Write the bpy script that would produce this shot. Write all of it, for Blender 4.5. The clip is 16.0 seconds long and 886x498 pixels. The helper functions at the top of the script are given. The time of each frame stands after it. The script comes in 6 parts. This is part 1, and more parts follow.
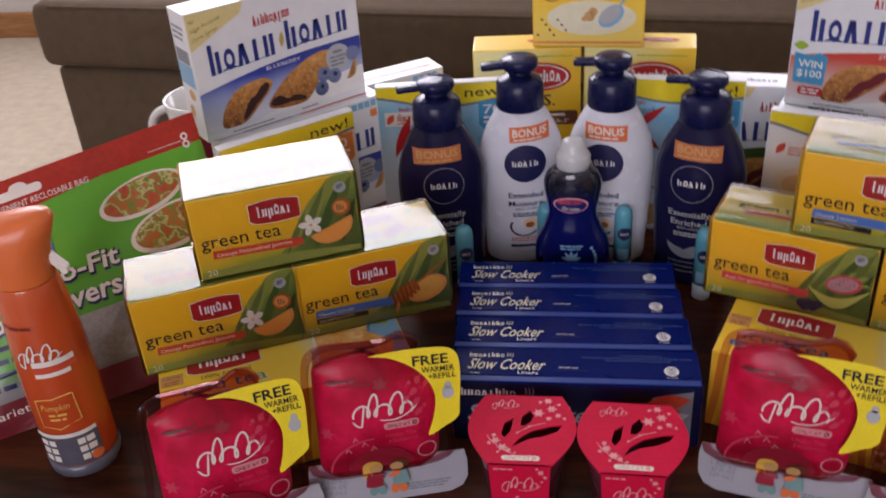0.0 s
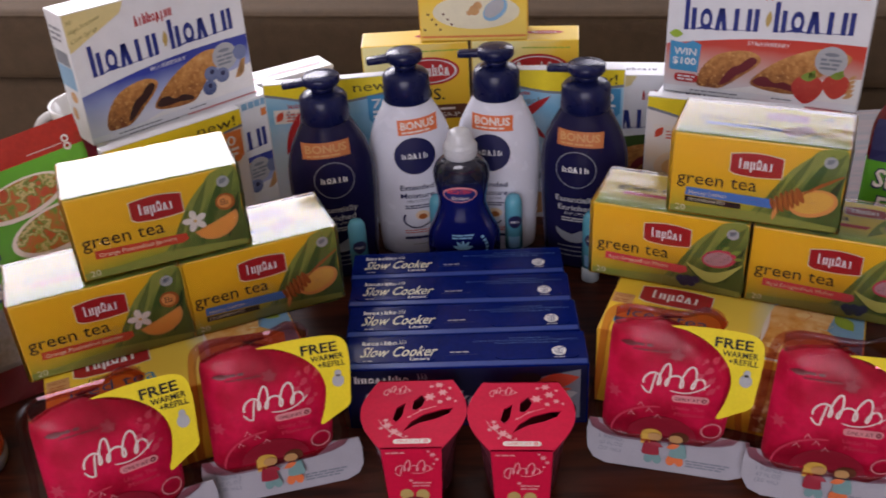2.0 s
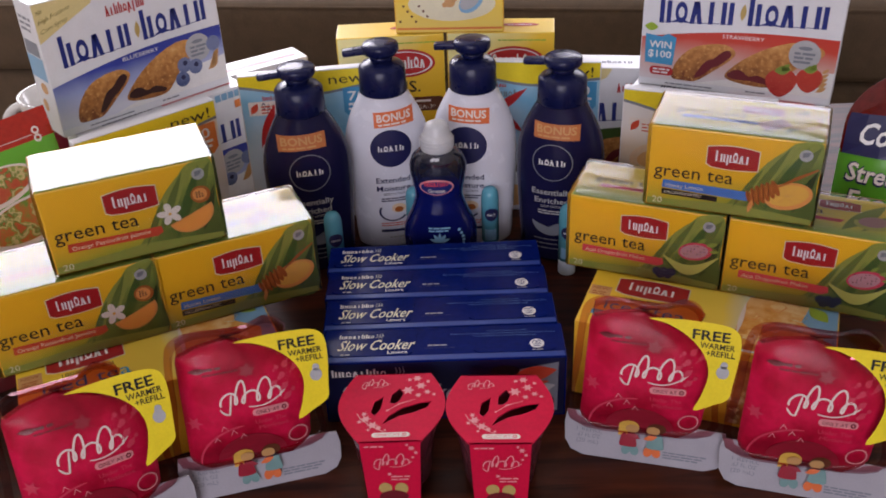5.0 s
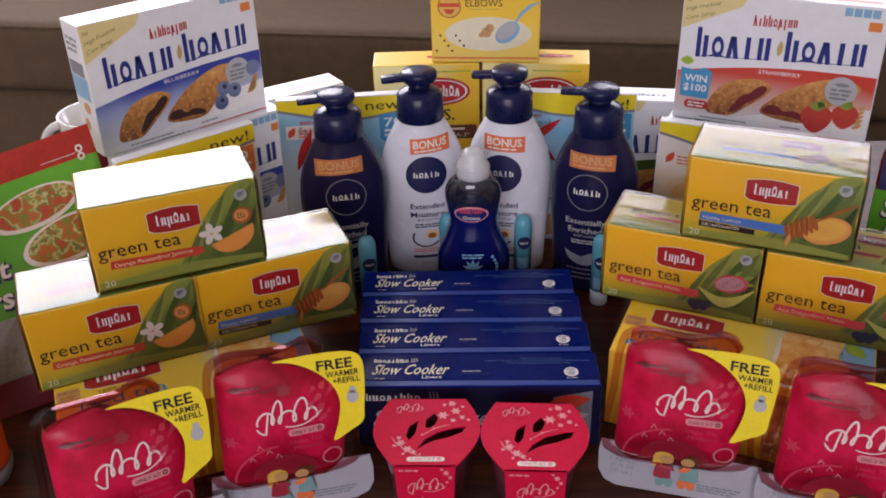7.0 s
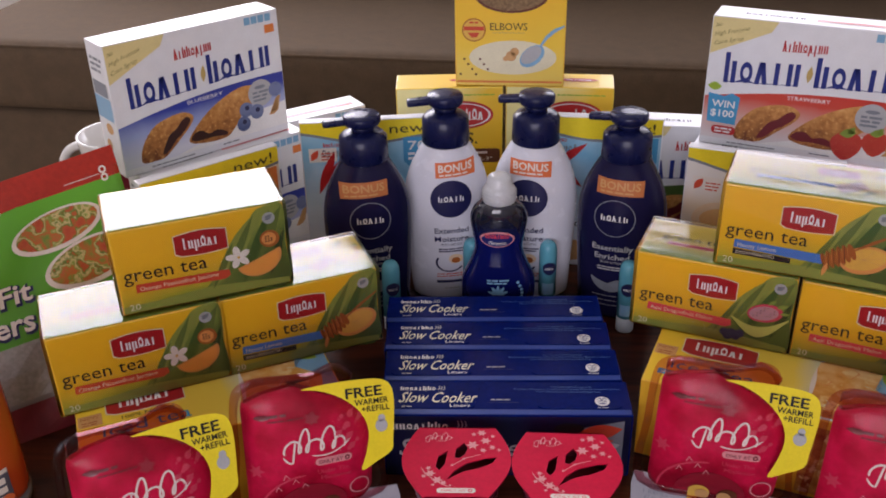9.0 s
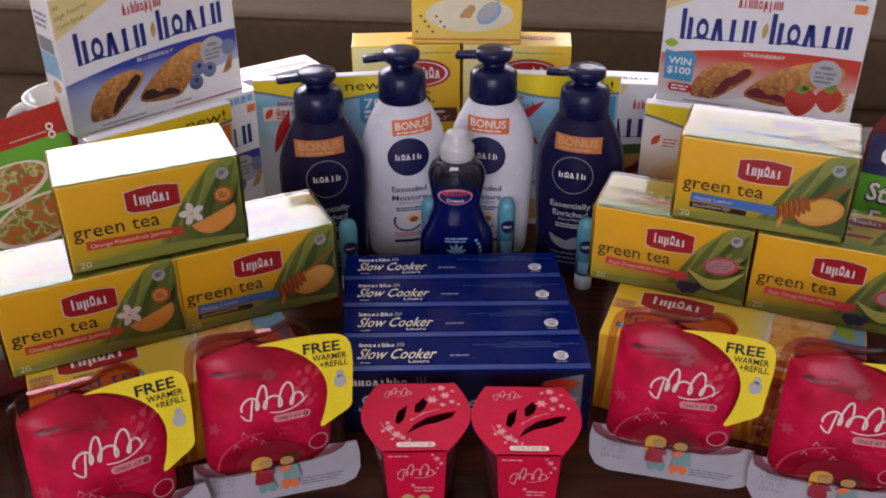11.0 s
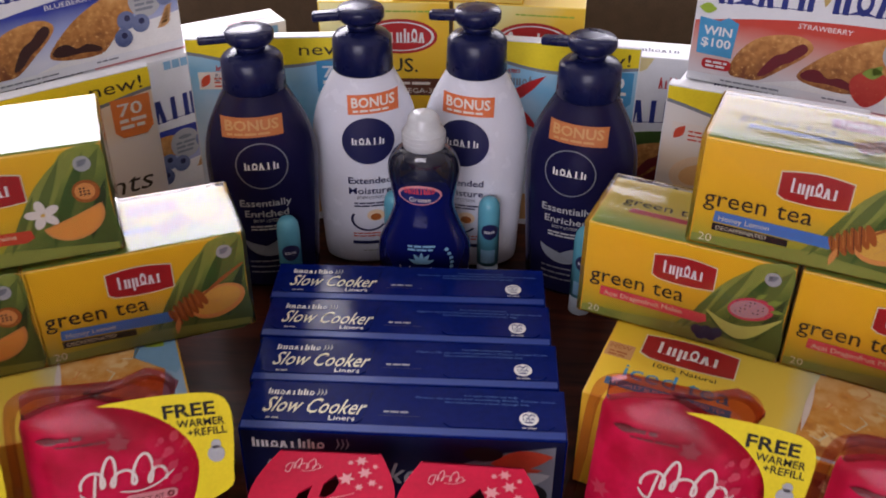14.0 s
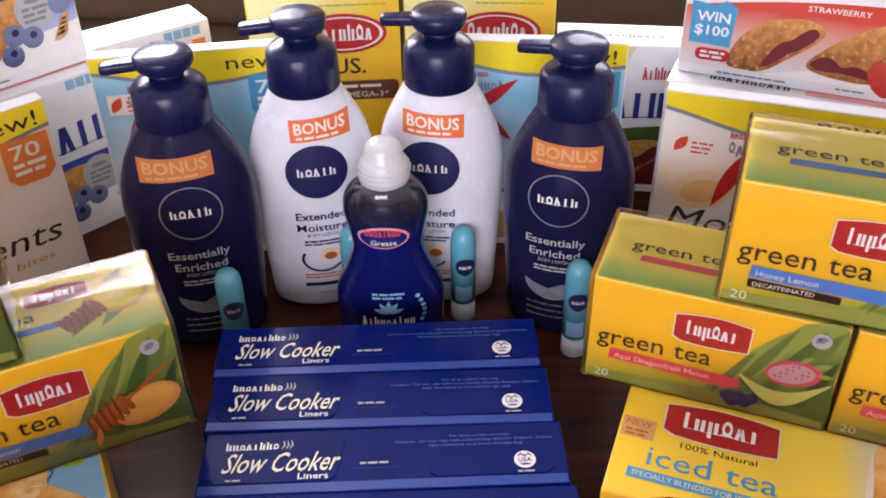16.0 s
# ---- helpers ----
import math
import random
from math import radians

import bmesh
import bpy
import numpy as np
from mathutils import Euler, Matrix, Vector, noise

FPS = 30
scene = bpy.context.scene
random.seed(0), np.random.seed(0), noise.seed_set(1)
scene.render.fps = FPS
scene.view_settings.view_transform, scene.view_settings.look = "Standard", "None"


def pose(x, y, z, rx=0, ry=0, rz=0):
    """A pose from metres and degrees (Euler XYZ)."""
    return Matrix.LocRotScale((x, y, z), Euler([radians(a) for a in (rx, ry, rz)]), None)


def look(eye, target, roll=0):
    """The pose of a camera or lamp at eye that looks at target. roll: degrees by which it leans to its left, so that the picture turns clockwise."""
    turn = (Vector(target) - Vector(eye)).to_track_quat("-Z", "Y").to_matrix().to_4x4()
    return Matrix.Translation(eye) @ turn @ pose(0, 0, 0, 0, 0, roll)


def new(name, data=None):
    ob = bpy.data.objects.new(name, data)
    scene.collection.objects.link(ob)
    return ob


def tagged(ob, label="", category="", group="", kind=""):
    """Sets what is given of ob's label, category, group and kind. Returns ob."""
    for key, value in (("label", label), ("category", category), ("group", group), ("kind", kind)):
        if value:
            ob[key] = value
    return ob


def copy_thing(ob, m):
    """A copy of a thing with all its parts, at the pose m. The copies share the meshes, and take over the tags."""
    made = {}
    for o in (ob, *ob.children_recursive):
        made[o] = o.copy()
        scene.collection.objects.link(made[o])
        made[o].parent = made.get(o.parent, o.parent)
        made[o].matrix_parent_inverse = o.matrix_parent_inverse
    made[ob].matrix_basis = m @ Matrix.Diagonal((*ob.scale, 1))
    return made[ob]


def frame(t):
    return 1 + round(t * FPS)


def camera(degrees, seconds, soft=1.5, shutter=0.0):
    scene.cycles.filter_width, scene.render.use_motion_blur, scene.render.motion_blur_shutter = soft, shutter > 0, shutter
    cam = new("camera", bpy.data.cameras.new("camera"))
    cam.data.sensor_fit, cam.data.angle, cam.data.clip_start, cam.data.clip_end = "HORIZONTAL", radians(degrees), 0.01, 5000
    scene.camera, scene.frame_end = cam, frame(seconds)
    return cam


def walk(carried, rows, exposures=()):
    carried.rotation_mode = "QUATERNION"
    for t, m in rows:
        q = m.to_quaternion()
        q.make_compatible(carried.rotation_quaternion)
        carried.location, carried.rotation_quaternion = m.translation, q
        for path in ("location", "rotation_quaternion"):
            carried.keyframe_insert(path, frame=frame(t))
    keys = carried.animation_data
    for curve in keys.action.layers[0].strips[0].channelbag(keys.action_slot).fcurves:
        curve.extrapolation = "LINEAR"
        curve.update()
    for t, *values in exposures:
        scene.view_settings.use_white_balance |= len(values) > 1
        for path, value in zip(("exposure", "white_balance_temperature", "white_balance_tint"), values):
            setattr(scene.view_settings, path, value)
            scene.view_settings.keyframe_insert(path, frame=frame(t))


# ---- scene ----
# camera: seconds, eye x y z, yaw, pitch, lean to the right
cam = camera(49.91, 16.0, soft=1.8, shutter=0.5)
ROWS = [
    (0.0, -0.0102, 0.1496, 1.0143, 8.52, -31.62, 4.19),
    (0.5, -0.0051, 0.1348, 1.0148, 9.25, -29.73, 1.39),
    (1.0, -0.0071, 0.1303, 1.0134, 7.92, -30.05, 1.92),
    (1.5, 0.0051, 0.1312, 1.0098, 5.64, -30.91, 3.19),
    (2.0, 0.0153, 0.1365, 1.0048, 2.71, -31.56, 3.49),
    (2.5, 0.0169, 0.1422, 1.0047, 0.28, -31.82, 2.80),
    (3.0, 0.0200, 0.1483, 1.0062, -0.20, -31.83, 2.79),
    (3.5, 0.0202, 0.1505, 1.0064, 0.05, -32.06, 2.99),
    (4.0, 0.0173, 0.1468, 1.0045, 0.25, -32.32, 3.00),
    (6.5, -0.0015, 0.1335, 1.0033, 1.58, -30.91, 1.75),
    (7.0, -0.0074, 0.1331, 1.0039, 1.77, -30.26, 1.66),
    (7.5, -0.0152, 0.1342, 1.0033, 1.89, -29.18, 1.45),
    (8.0, -0.0245, 0.1425, 1.0036, 2.20, -28.32, 1.21),
    (10.5, -0.0297, 0.1458, 0.9897, 0.21, -30.44, 0.74),
    (11.0, -0.0283, 0.1444, 0.9864, -0.84, -30.71, 0.31),
    (11.5, -0.0242, 0.1526, 0.9839, -1.30, -31.21, 0.17),
    (12.0, -0.0204, 0.1697, 0.9776, -1.33, -31.76, 0.40),
    (12.5, -0.0213, 0.1933, 0.9687, -1.31, -32.35, 0.88),
    (13.0, -0.0094, 0.2233, 0.9583, -0.23, -33.11, 2.07),
    (13.5, 0.0179, 0.2703, 0.9432, 1.13, -33.02, 1.23),
    (14.0, 0.0411, 0.3282, 0.9239, 2.42, -33.08, -0.41),
    (14.5, 0.0336, 0.3733, 0.9142, 1.02, -34.28, -0.36),
    (15.0, 0.0237, 0.4120, 0.9134, -0.92, -35.05, -0.07),
    (15.5, 0.0179, 0.4424, 0.9148, -2.07, -35.88, 0.27),
    (16.0, 0.0214, 0.4615, 0.9186, -1.52, -36.40, 0.88),
]
walk(cam, [(t, pose(x, y, z, 90 + pitch, 0, yaw) @ pose(0, 0, 0, 0, 0, -lean)) for t, x, y, z, yaw, pitch, lean in ROWS],
     exposures=[(t, e, 6500, 26) for t, e in ((0, -0.12), (4.2, -0.09), (6.5, 0.0), (7.5, 0.06), (8.2, -0.06), (10.5, -0.07), (13.0, -0.08), (14.0, 0.04), (15.0, 0.2), (15.5, 0.56), (16, 0.88))])
TZ = 0.45  # table top over the floor

# ---- world and light ----
world = bpy.data.worlds.new("world")
scene.world = world
world.use_nodes = True
wn = world.node_tree
sky = wn.nodes.new("ShaderNodeTexSky")
sky.sky_type, sky.sun_disc, sky.sun_elevation, sky.sun_rotation = "NISHITA", False, radians(48), radians(-20)
wn.links.new(sky.outputs[0], wn.nodes["Background"].inputs[0])
wn.nodes["Background"].inputs[1].default_value = 0.12


def area_lamp(name, at, target, w, h, watts, colour):
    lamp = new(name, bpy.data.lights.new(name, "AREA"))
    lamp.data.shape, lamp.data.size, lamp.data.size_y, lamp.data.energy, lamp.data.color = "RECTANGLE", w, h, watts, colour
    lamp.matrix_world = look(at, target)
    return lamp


area_lamp("window_daylight", (-1.28, 3.19, 1.66), (-1.28, 0.0, 1.1), 1.74, 1.28, 74, (0.96, 0.99, 1.0))
area_lamp("side_window_daylight", (0.95, 3.19, 1.42), (0.95, 0.0, 0.95), 1.1, 0.8, 14, (0.96, 0.99, 1.0))
# unseen fill light added behind the camera to brighten the box fronts
area_lamp("rear_fill_light", (-0.6, -2.42, 1.6), (-0.3, 0.6, 0.7), 2.0, 1.2, 52, (0.98, 0.98, 1.0))


# ---- materials ----
def nodes_of(name):
    m = bpy.data.materials.new(name)
    m.use_nodes = True
    t = m.node_tree
    return m, t, t.nodes["Principled BSDF"]


def link_bump(t, bsdf, coord, scale, strength, detail=4.0, dist=0.001):
    n = t.nodes.new("ShaderNodeTexNoise")
    n.inputs["Scale"].default_value, n.inputs["Detail"].default_value = scale, detail
    b = t.nodes.new("ShaderNodeBump")
    b.inputs["Strength"].default_value, b.inputs["Distance"].default_value = strength, dist
    t.links.new(coord, n.inputs["Vector"])
    t.links.new(n.outputs["Fac"], b.inputs["Height"])
    t.links.new(b.outputs["Normal"], bsdf.inputs["Normal"])


def paint(name, c, rough=0.4, metal=0.0, vary=0.12, scale=60, bump=0.0, coat=0.0, sheen=0.0, spec=0.5):
    """A plain surface with variation at two scales."""
    m, t, p = nodes_of(name)
    tc = t.nodes.new("ShaderNodeTexCoord")
    big, fine = t.nodes.new("ShaderNodeTexNoise"), t.nodes.new("ShaderNodeTexNoise")
    big.inputs["Scale"].default_value, fine.inputs["Scale"].default_value = scale, scale * 11
    add = t.nodes.new("ShaderNodeMath")
    add.operation = "ADD"
    half = t.nodes.new("ShaderNodeMath")
    half.operation, half.inputs[1].default_value = "MULTIPLY", 0.5
    ramp = t.nodes.new("ShaderNodeValToRGB")
    ramp.color_ramp.elements[0].position, ramp.color_ramp.elements[1].position = 0.3, 0.7
    ramp.color_ramp.elements[0].color = (*[v * (1 - vary) for v in c], 1)
    ramp.color_ramp.elements[1].color = (*[min(1, v * (1 + vary)) for v in c], 1)
    for n in (big, fine):
        t.links.new(tc.outputs["Object"], n.inputs["Vector"])
    t.links.new(big.outputs["Fac"], add.inputs[0])
    t.links.new(fine.outputs["Fac"], add.inputs[1])
    t.links.new(add.outputs[0], half.inputs[0])
    t.links.new(half.outputs[0], ramp.inputs[0])
    t.links.new(ramp.outputs[0], p.inputs["Base Color"])
    rr = t.nodes.new("ShaderNodeMapRange")
    rr.inputs["To Min"].default_value, rr.inputs["To Max"].default_value = rough * 0.8, min(1, rough * 1.2)
    t.links.new(big.outputs["Fac"], rr.inputs["Value"])
    t.links.new(rr.outputs[0], p.inputs["Roughness"])
    p.inputs["Metallic"].default_value, p.inputs["Coat Weight"].default_value, p.inputs["Sheen Weight"].default_value = metal, coat, sheen
    p.inputs["Specular IOR Level"].default_value = spec
    if bump:
        link_bump(t, p, tc.outputs["Object"], scale * 5, bump)
    return m


def fade(name, stops, way, low, high, rough=0.4, wob=0.25, scale=45, coat=0.0, spots=None):
    """A colour blend along a direction of the thing, broken up by noise; spots mixes a second colour in patches."""
    m, t, p = nodes_of(name)
    tc = t.nodes.new("ShaderNodeTexCoord")
    dot = t.nodes.new("ShaderNodeVectorMath")
    dot.operation, dot.inputs[1].default_value = "DOT_PRODUCT", way
    noi = t.nodes.new("ShaderNodeTexNoise")
    noi.inputs["Scale"].default_value, noi.inputs["Detail"].default_value = scale, 6
    mr = t.nodes.new("ShaderNodeMapRange")
    mr.inputs["From Min"].default_value, mr.inputs["From Max"].default_value = low, high
    off = t.nodes.new("ShaderNodeMath")
    off.operation, off.inputs[1].default_value, off.inputs[2].default_value = "MULTIPLY_ADD", wob, -wob / 2
    add = t.nodes.new("ShaderNodeMath")
    ramp = t.nodes.new("ShaderNodeValToRGB")
    while len(ramp.color_ramp.elements) < len(stops):
        ramp.color_ramp.elements.new(0.5)
    for e, (q, c) in zip(ramp.color_ramp.elements, stops):
        e.position, e.color = q, (*c, 1)
    t.links.new(tc.outputs["Object"], dot.inputs[0])
    t.links.new(tc.outputs["Object"], noi.inputs["Vector"])
    t.links.new(dot.outputs["Value"], mr.inputs["Value"])
    t.links.new(noi.outputs["Fac"], off.inputs[0])
    t.links.new(mr.outputs[0], add.inputs[0])
    t.links.new(off.outputs[0], add.inputs[1])
    t.links.new(add.outputs[0], ramp.inputs[0])
    out = ramp.outputs[0]
    if spots:
        n2 = t.nodes.new("ShaderNodeTexNoise")
        n2.inputs["Scale"].default_value, n2.inputs["Detail"].default_value = spots[1], 3
        r2 = t.nodes.new("ShaderNodeValToRGB")
        r2.color_ramp.elements[0].position, r2.color_ramp.elements[1].position = spots[2], spots[2] + 0.08
        mix = t.nodes.new("ShaderNodeMixRGB")
        mix.inputs[2].default_value = (*spots[0], 1)
        t.links.new(tc.outputs["Object"], n2.inputs["Vector"])
        t.links.new(n2.outputs["Fac"], r2.inputs[0])
        t.links.new(r2.outputs[0], mix.inputs[0])
        t.links.new(out, mix.inputs[1])
        out = mix.outputs[0]
    t.links.new(out, p.inputs["Base Color"])
    p.inputs["Roughness"].default_value, p.inputs["Coat Weight"].default_value = rough, coat
    return m


def clear(name, rough, wave, scale, ior=1.45, tint=(1, 1, 1)):
    """Thin clear plastic film: see-through, with a glossy skin that buckles."""
    m, t, p = nodes_of(name)
    t.nodes.remove(p)
    tr, gl, mx, fr = (t.nodes.new(k) for k in ("ShaderNodeBsdfTransparent", "ShaderNodeBsdfGlossy", "ShaderNodeMixShader", "ShaderNodeFresnel"))
    tr.inputs[0].default_value = (*tint, 1)
    gl.inputs["Roughness"].default_value, fr.inputs["IOR"].default_value = rough, ior
    tc = t.nodes.new("ShaderNodeTexCoord")
    mp = t.nodes.new("ShaderNodeMapping")
    mp.inputs["Scale"].default_value = (1.0, 2.4, 1.6)
    t.links.new(tc.outputs["Object"], mp.inputs["Vector"])
    n = t.nodes.new("ShaderNodeTexNoise")
    n.inputs["Scale"].default_value, n.inputs["Detail"].default_value = scale, 2.5
    b = t.nodes.new("ShaderNodeBump")
    b.inputs["Strength"].default_value, b.inputs["Distance"].default_value = wave, 0.002
    t.links.new(mp.outputs[0], n.inputs["Vector"])
    t.links.new(n.outputs["Fac"], b.inputs["Height"])
    t.links.new(b.outputs[0], gl.inputs["Normal"])
    t.links.new(b.outputs[0], fr.inputs["Normal"])
    t.links.new(fr.outputs[0], mx.inputs[0])
    t.links.new(tr.outputs[0], mx.inputs[1])
    t.links.new(gl.outputs[0], mx.inputs[2])
    t.links.new(mx.outputs[0], t.nodes["Material Output"].inputs["Surface"])
    return m


def wood(name, dark, light, along, rough):
    m, t, p = nodes_of(name)
    tc, mp, n, w, ramp = (t.nodes.new(k) for k in ("ShaderNodeTexCoord", "ShaderNodeMapping", "ShaderNodeTexNoise", "ShaderNodeTexNoise", "ShaderNodeValToRGB"))
    mp.inputs["Scale"].default_value = along
    n.inputs["Scale"].default_value, n.inputs["Detail"].default_value, n.inputs["Distortion"].default_value = 6, 8, 1.2
    w.inputs["Scale"].default_value = 3
    ramp.color_ramp.elements[0].position, ramp.color_ramp.elements[1].position = 0.35, 0.68
    ramp.color_ramp.elements[0].color, ramp.color_ramp.elements[1].color = (*dark, 1), (*light, 1)
    t.links.new(tc.outputs["Object"], mp.inputs[0])
    t.links.new(mp.outputs[0], n.inputs["Vector"])
    t.links.new(tc.outputs["Object"], w.inputs["Vector"])
    t.links.new(n.outputs["Fac"], ramp.inputs[0])
    t.links.new(ramp.outputs[0], p.inputs["Base Color"])
    mr = t.nodes.new("ShaderNodeMapRange")
    mr.inputs["To Min"].default_value, mr.inputs["To Max"].default_value = rough * 0.75, rough * 1.35
    t.links.new(w.outputs["Fac"], mr.inputs["Value"])
    t.links.new(mr.outputs[0], p.inputs["Roughness"])
    p.inputs["Specular IOR Level"].default_value = 0.22
    link_bump(t, p, mp.outputs[0], 14, 0.08)
    return m


WHITE, CREAM, BLACK = (0.8, 0.8, 0.8), (0.75, 0.7, 0.5), (0.012, 0.012, 0.014)
NAVY, BLUE, RED, YELLOW, PINK, GREEN = (0.012, 0.014, 0.075), (0.012, 0.035, 0.26), (0.5, 0.018, 0.02), (0.85, 0.6, 0.03), (0.68, 0.022, 0.075), (0.09, 0.2, 0.035)
M = {}
for key, colour, rough in (
        ("white", WHITE, 0.4), ("cream", CREAM, 0.4), ("black", BLACK, 0.4), ("navy", NAVY, 0.35), ("red", RED, 0.35), ("yellow", YELLOW, 0.4),
        ("ink", (0.03, 0.022, 0.015), 0.45), ("grey", (0.42, 0.43, 0.45), 0.45), ("pale_blue", (0.2, 0.42, 0.62), 0.4), ("sky_blue", (0.05, 0.3, 0.55), 0.4),
        ("orange", (0.75, 0.22, 0.05), 0.4), ("bonus", (0.72, 0.16, 0.045), 0.45), ("bonus_dull", (0.52, 0.17, 0.055), 0.35), ("ribbon_red", (0.62, 0.07, 0.03), 0.4), ("ribbon_pink", (0.72, 0.07, 0.09), 0.4),
        ("ribbon_blue", (0.06, 0.2, 0.55), 0.4), ("leaf", (0.05, 0.11, 0.02), 0.4), ("leaf_light", (0.22, 0.32, 0.05), 0.4), ("melon", (0.55, 0.58, 0.14), 0.4),
        ("berry", (0.03, 0.03, 0.09), 0.35), ("blueberry", (0.07, 0.1, 0.25), 0.4), ("strawberry", (0.5, 0.03, 0.025), 0.35),
        ("lemon", (0.75, 0.45, 0.08), 0.4), ("honey", (0.4, 0.11, 0.02), 0.35), ("filling", (0.045, 0.014, 0.012), 0.5), ("petal", (0.78, 0.72, 0.66), 0.45),
        ("blush", (0.75, 0.3, 0.32), 0.4), ("flag", (0.85, 0.68, 0.02), 0.35), ("card_grey", (0.38, 0.37, 0.42), 0.45), ("shaded_navy", (0.004, 0.006, 0.04), 0.35), 
        ("teal", (0.16, 0.3, 0.3), 0.45), ("brown", (0.13, 0.035, 0.015), 0.45), ("gold", (0.5, 0.36, 0.12), 0.4), ("maroon", (0.16, 0.012, 0.02), 0.35),
        ("tan_print", (0.6, 0.33, 0.13), 0.45), ("lime", (0.3, 0.45, 0.04), 0.4), ("slate", (0.2, 0.22, 0.26), 0.45),
        ("deep_red", (0.3, 0.012, 0.03), 0.35), ("script_cream", (0.8, 0.78, 0.6), 0.35), ("panel_blue", (0.008, 0.02, 0.15), 0.3), ("sheen_blue", (0.012, 0.045, 0.26), 0.35), ("rose", (0.62, 0.05, 0.1), 0.4), ("glow_pale", (0.8, 0.6, 0.4), 0.4), ("glow", (0.8, 0.47, 0.2), 0.4), ("flag_red", (0.4, 0.016, 0.018), 0.35), ("brand_blue", (0.012, 0.026, 0.2), 0.4), ("caution_blue", (0.05, 0.15, 0.42), 0.4), ("olive_ink", (0.2, 0.16, 0.04), 0.45), ("corner_gold", (0.7, 0.6, 0.28), 0.4), ("dragon_flesh", (0.5, 0.27, 0.3), 0.4), ("leaf_deep", (0.022, 0.05, 0.012), 0.4), ("tea_streak", (0.27, 0.31, 0.06), 0.4), ("tea_shade", (0.12, 0.17, 0.035), 0.4), ("rim_orange", (0.75, 0.32, 0.09), 0.4), ("flesh_orange", (0.85, 0.36, 0.07), 0.4)):
    M[key] = paint("print_" + key, colour, rough, vary=0.07)
M["strawberry"] = fade("strawberry_print", [(0, (0.24, 0.012, 0.012)), (0.5, (0.44, 0.022, 0.018)), (1, (0.55, 0.06, 0.04))], (0.4, 0, 1), 0.0, 0.045, 0.35, 0.8, 90, spots=((0.55, 0.1, 0.05), 420, 0.62))
M["blueberry"] = fade("blueberry_print", [(0, (0.015, 0.02, 0.07)), (0.6, (0.06, 0.09, 0.22)), (1, (0.16, 0.2, 0.36))], (0.3, 0, 1), 0.0, 0.05, 0.4, 0.9, 100)
M["wrap"] = clear("shrink_wrap", 0.11, 0.36, 15, 1.48)
M["blister"] = clear("clear_blister", 0.04, 0.6, 34, 1.16, (0.97, 0.95, 0.955))
# clear rim film, its reddish tint standing in for refracted card colour
M["flange"] = clear("refraction_tinted_flange", 0.08, 0.5, 50, 1.3, (0.74, 0.42, 0.46))
M["red_tint"] = clear("red_tinted_plastic", 0.08, 0.2, 30, 1.4, (0.62, 0.16, 0.2))
M["bag_film"] = clear("bag_film", 0.12, 0.6, 18, 1.45)
M["carton_white"] = paint("white_carton_board", (0.74, 0.76, 0.8), 0.38, vary=0.05, coat=0.2)
M["carton_yellow"] = fade("yellow_carton_print", [(0, (0.8, 0.42, 0.02)), (1, (0.88, 0.62, 0.05))], (0, 0, 1), 0, 0.16, 0.4, coat=0.2)
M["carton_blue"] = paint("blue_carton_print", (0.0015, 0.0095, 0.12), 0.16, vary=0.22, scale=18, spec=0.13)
M["tea_front"] = fade("tea_carton_print", [(0.0, (0.16, 0.22, 0.025)), (0.14, (0.36, 0.36, 0.03)), (0.26, (0.58, 0.42, 0.025)), (0.4, (0.78, 0.46, 0.012)), (1, (0.88, 0.5, 0.012))], (-0.12, 0, 1), 0.0, 0.08, 0.4, 0.14, 50)
M["tea_leaf"] = fade("tea_leaf_print", [(0, (0.04, 0.075, 0.018)), (0.35, (0.09, 0.15, 0.03)), (0.6, (0.22, 0.28, 0.05)), (0.8, (0.42, 0.42, 0.07)), (1, (0.17, 0.22, 0.04))], (-0.6, 0, 0.75), -0.05, 0.06, 0.4, 0.55, 45)
M["tea_top"] = fade("tea_top_print", [(0, (0.2, 0.38, 0.06)), (0.16, (0.5, 0.6, 0.12)), (0.32, (0.88, 0.74, 0.12)), (1, (0.9, 0.7, 0.07))], (0, 1, 0), 0, 0.066, 0.4, 0.2, 40)
M["iced_top"] = fade("iced_tea_print", [(0, (0.85, 0.58, 0.03)), (0.62, (0.86, 0.66, 0.08)), (0.8, (0.5, 0.68, 0.72)), (1, (0.3, 0.5, 0.68))], (1, 0, 0), -0.1, 0.08, 0.4, 0.1, 30)
M["glass_tea"] = fade("iced_drink_print", [(0, (0.3, 0.05, 0.01)), (0.5, (0.72, 0.34, 0.06)), (1, (0.88, 0.66, 0.32))], (0, 1, 0), -0.03, 0.11, 0.4, 1.3, 75, spots=((0.85, 0.62, 0.28), 95, 0.55))
M["bar"] = fade("baked_bar_print", [(0, (0.2, 0.06, 0.014)), (0.42, (0.46, 0.19, 0.045)), (0.75, (0.62, 0.3, 0.085)), (1, (0.75, 0.45, 0.18))], (0, 0, 1), 0.0, 0.085, 0.5, 1.3, 150, spots=((0.66, 0.36, 0.12), 300, 0.6))
M["band_blue"] = fade("blue_band_print", [(0, (0.68, 0.7, 0.8)), (0.45, (0.3, 0.36, 0.62)), (0.75, (0.03, 0.05, 0.33)), (1, (0.02, 0.035, 0.28))], (0, 0, 1), 0.015, 0.075, 0.4, 0.2, 30)
M["band_straw"] = fade("red_band_print", [(0, (0.7, 0.66, 0.68)), (0.45, (0.65, 0.35, 0.3)), (0.75, (0.58, 0.06, 0.035)), (1, (0.55, 0.04, 0.025))], (0, 0, 1), 0.01, 0.072, 0.4, 0.2, 30)
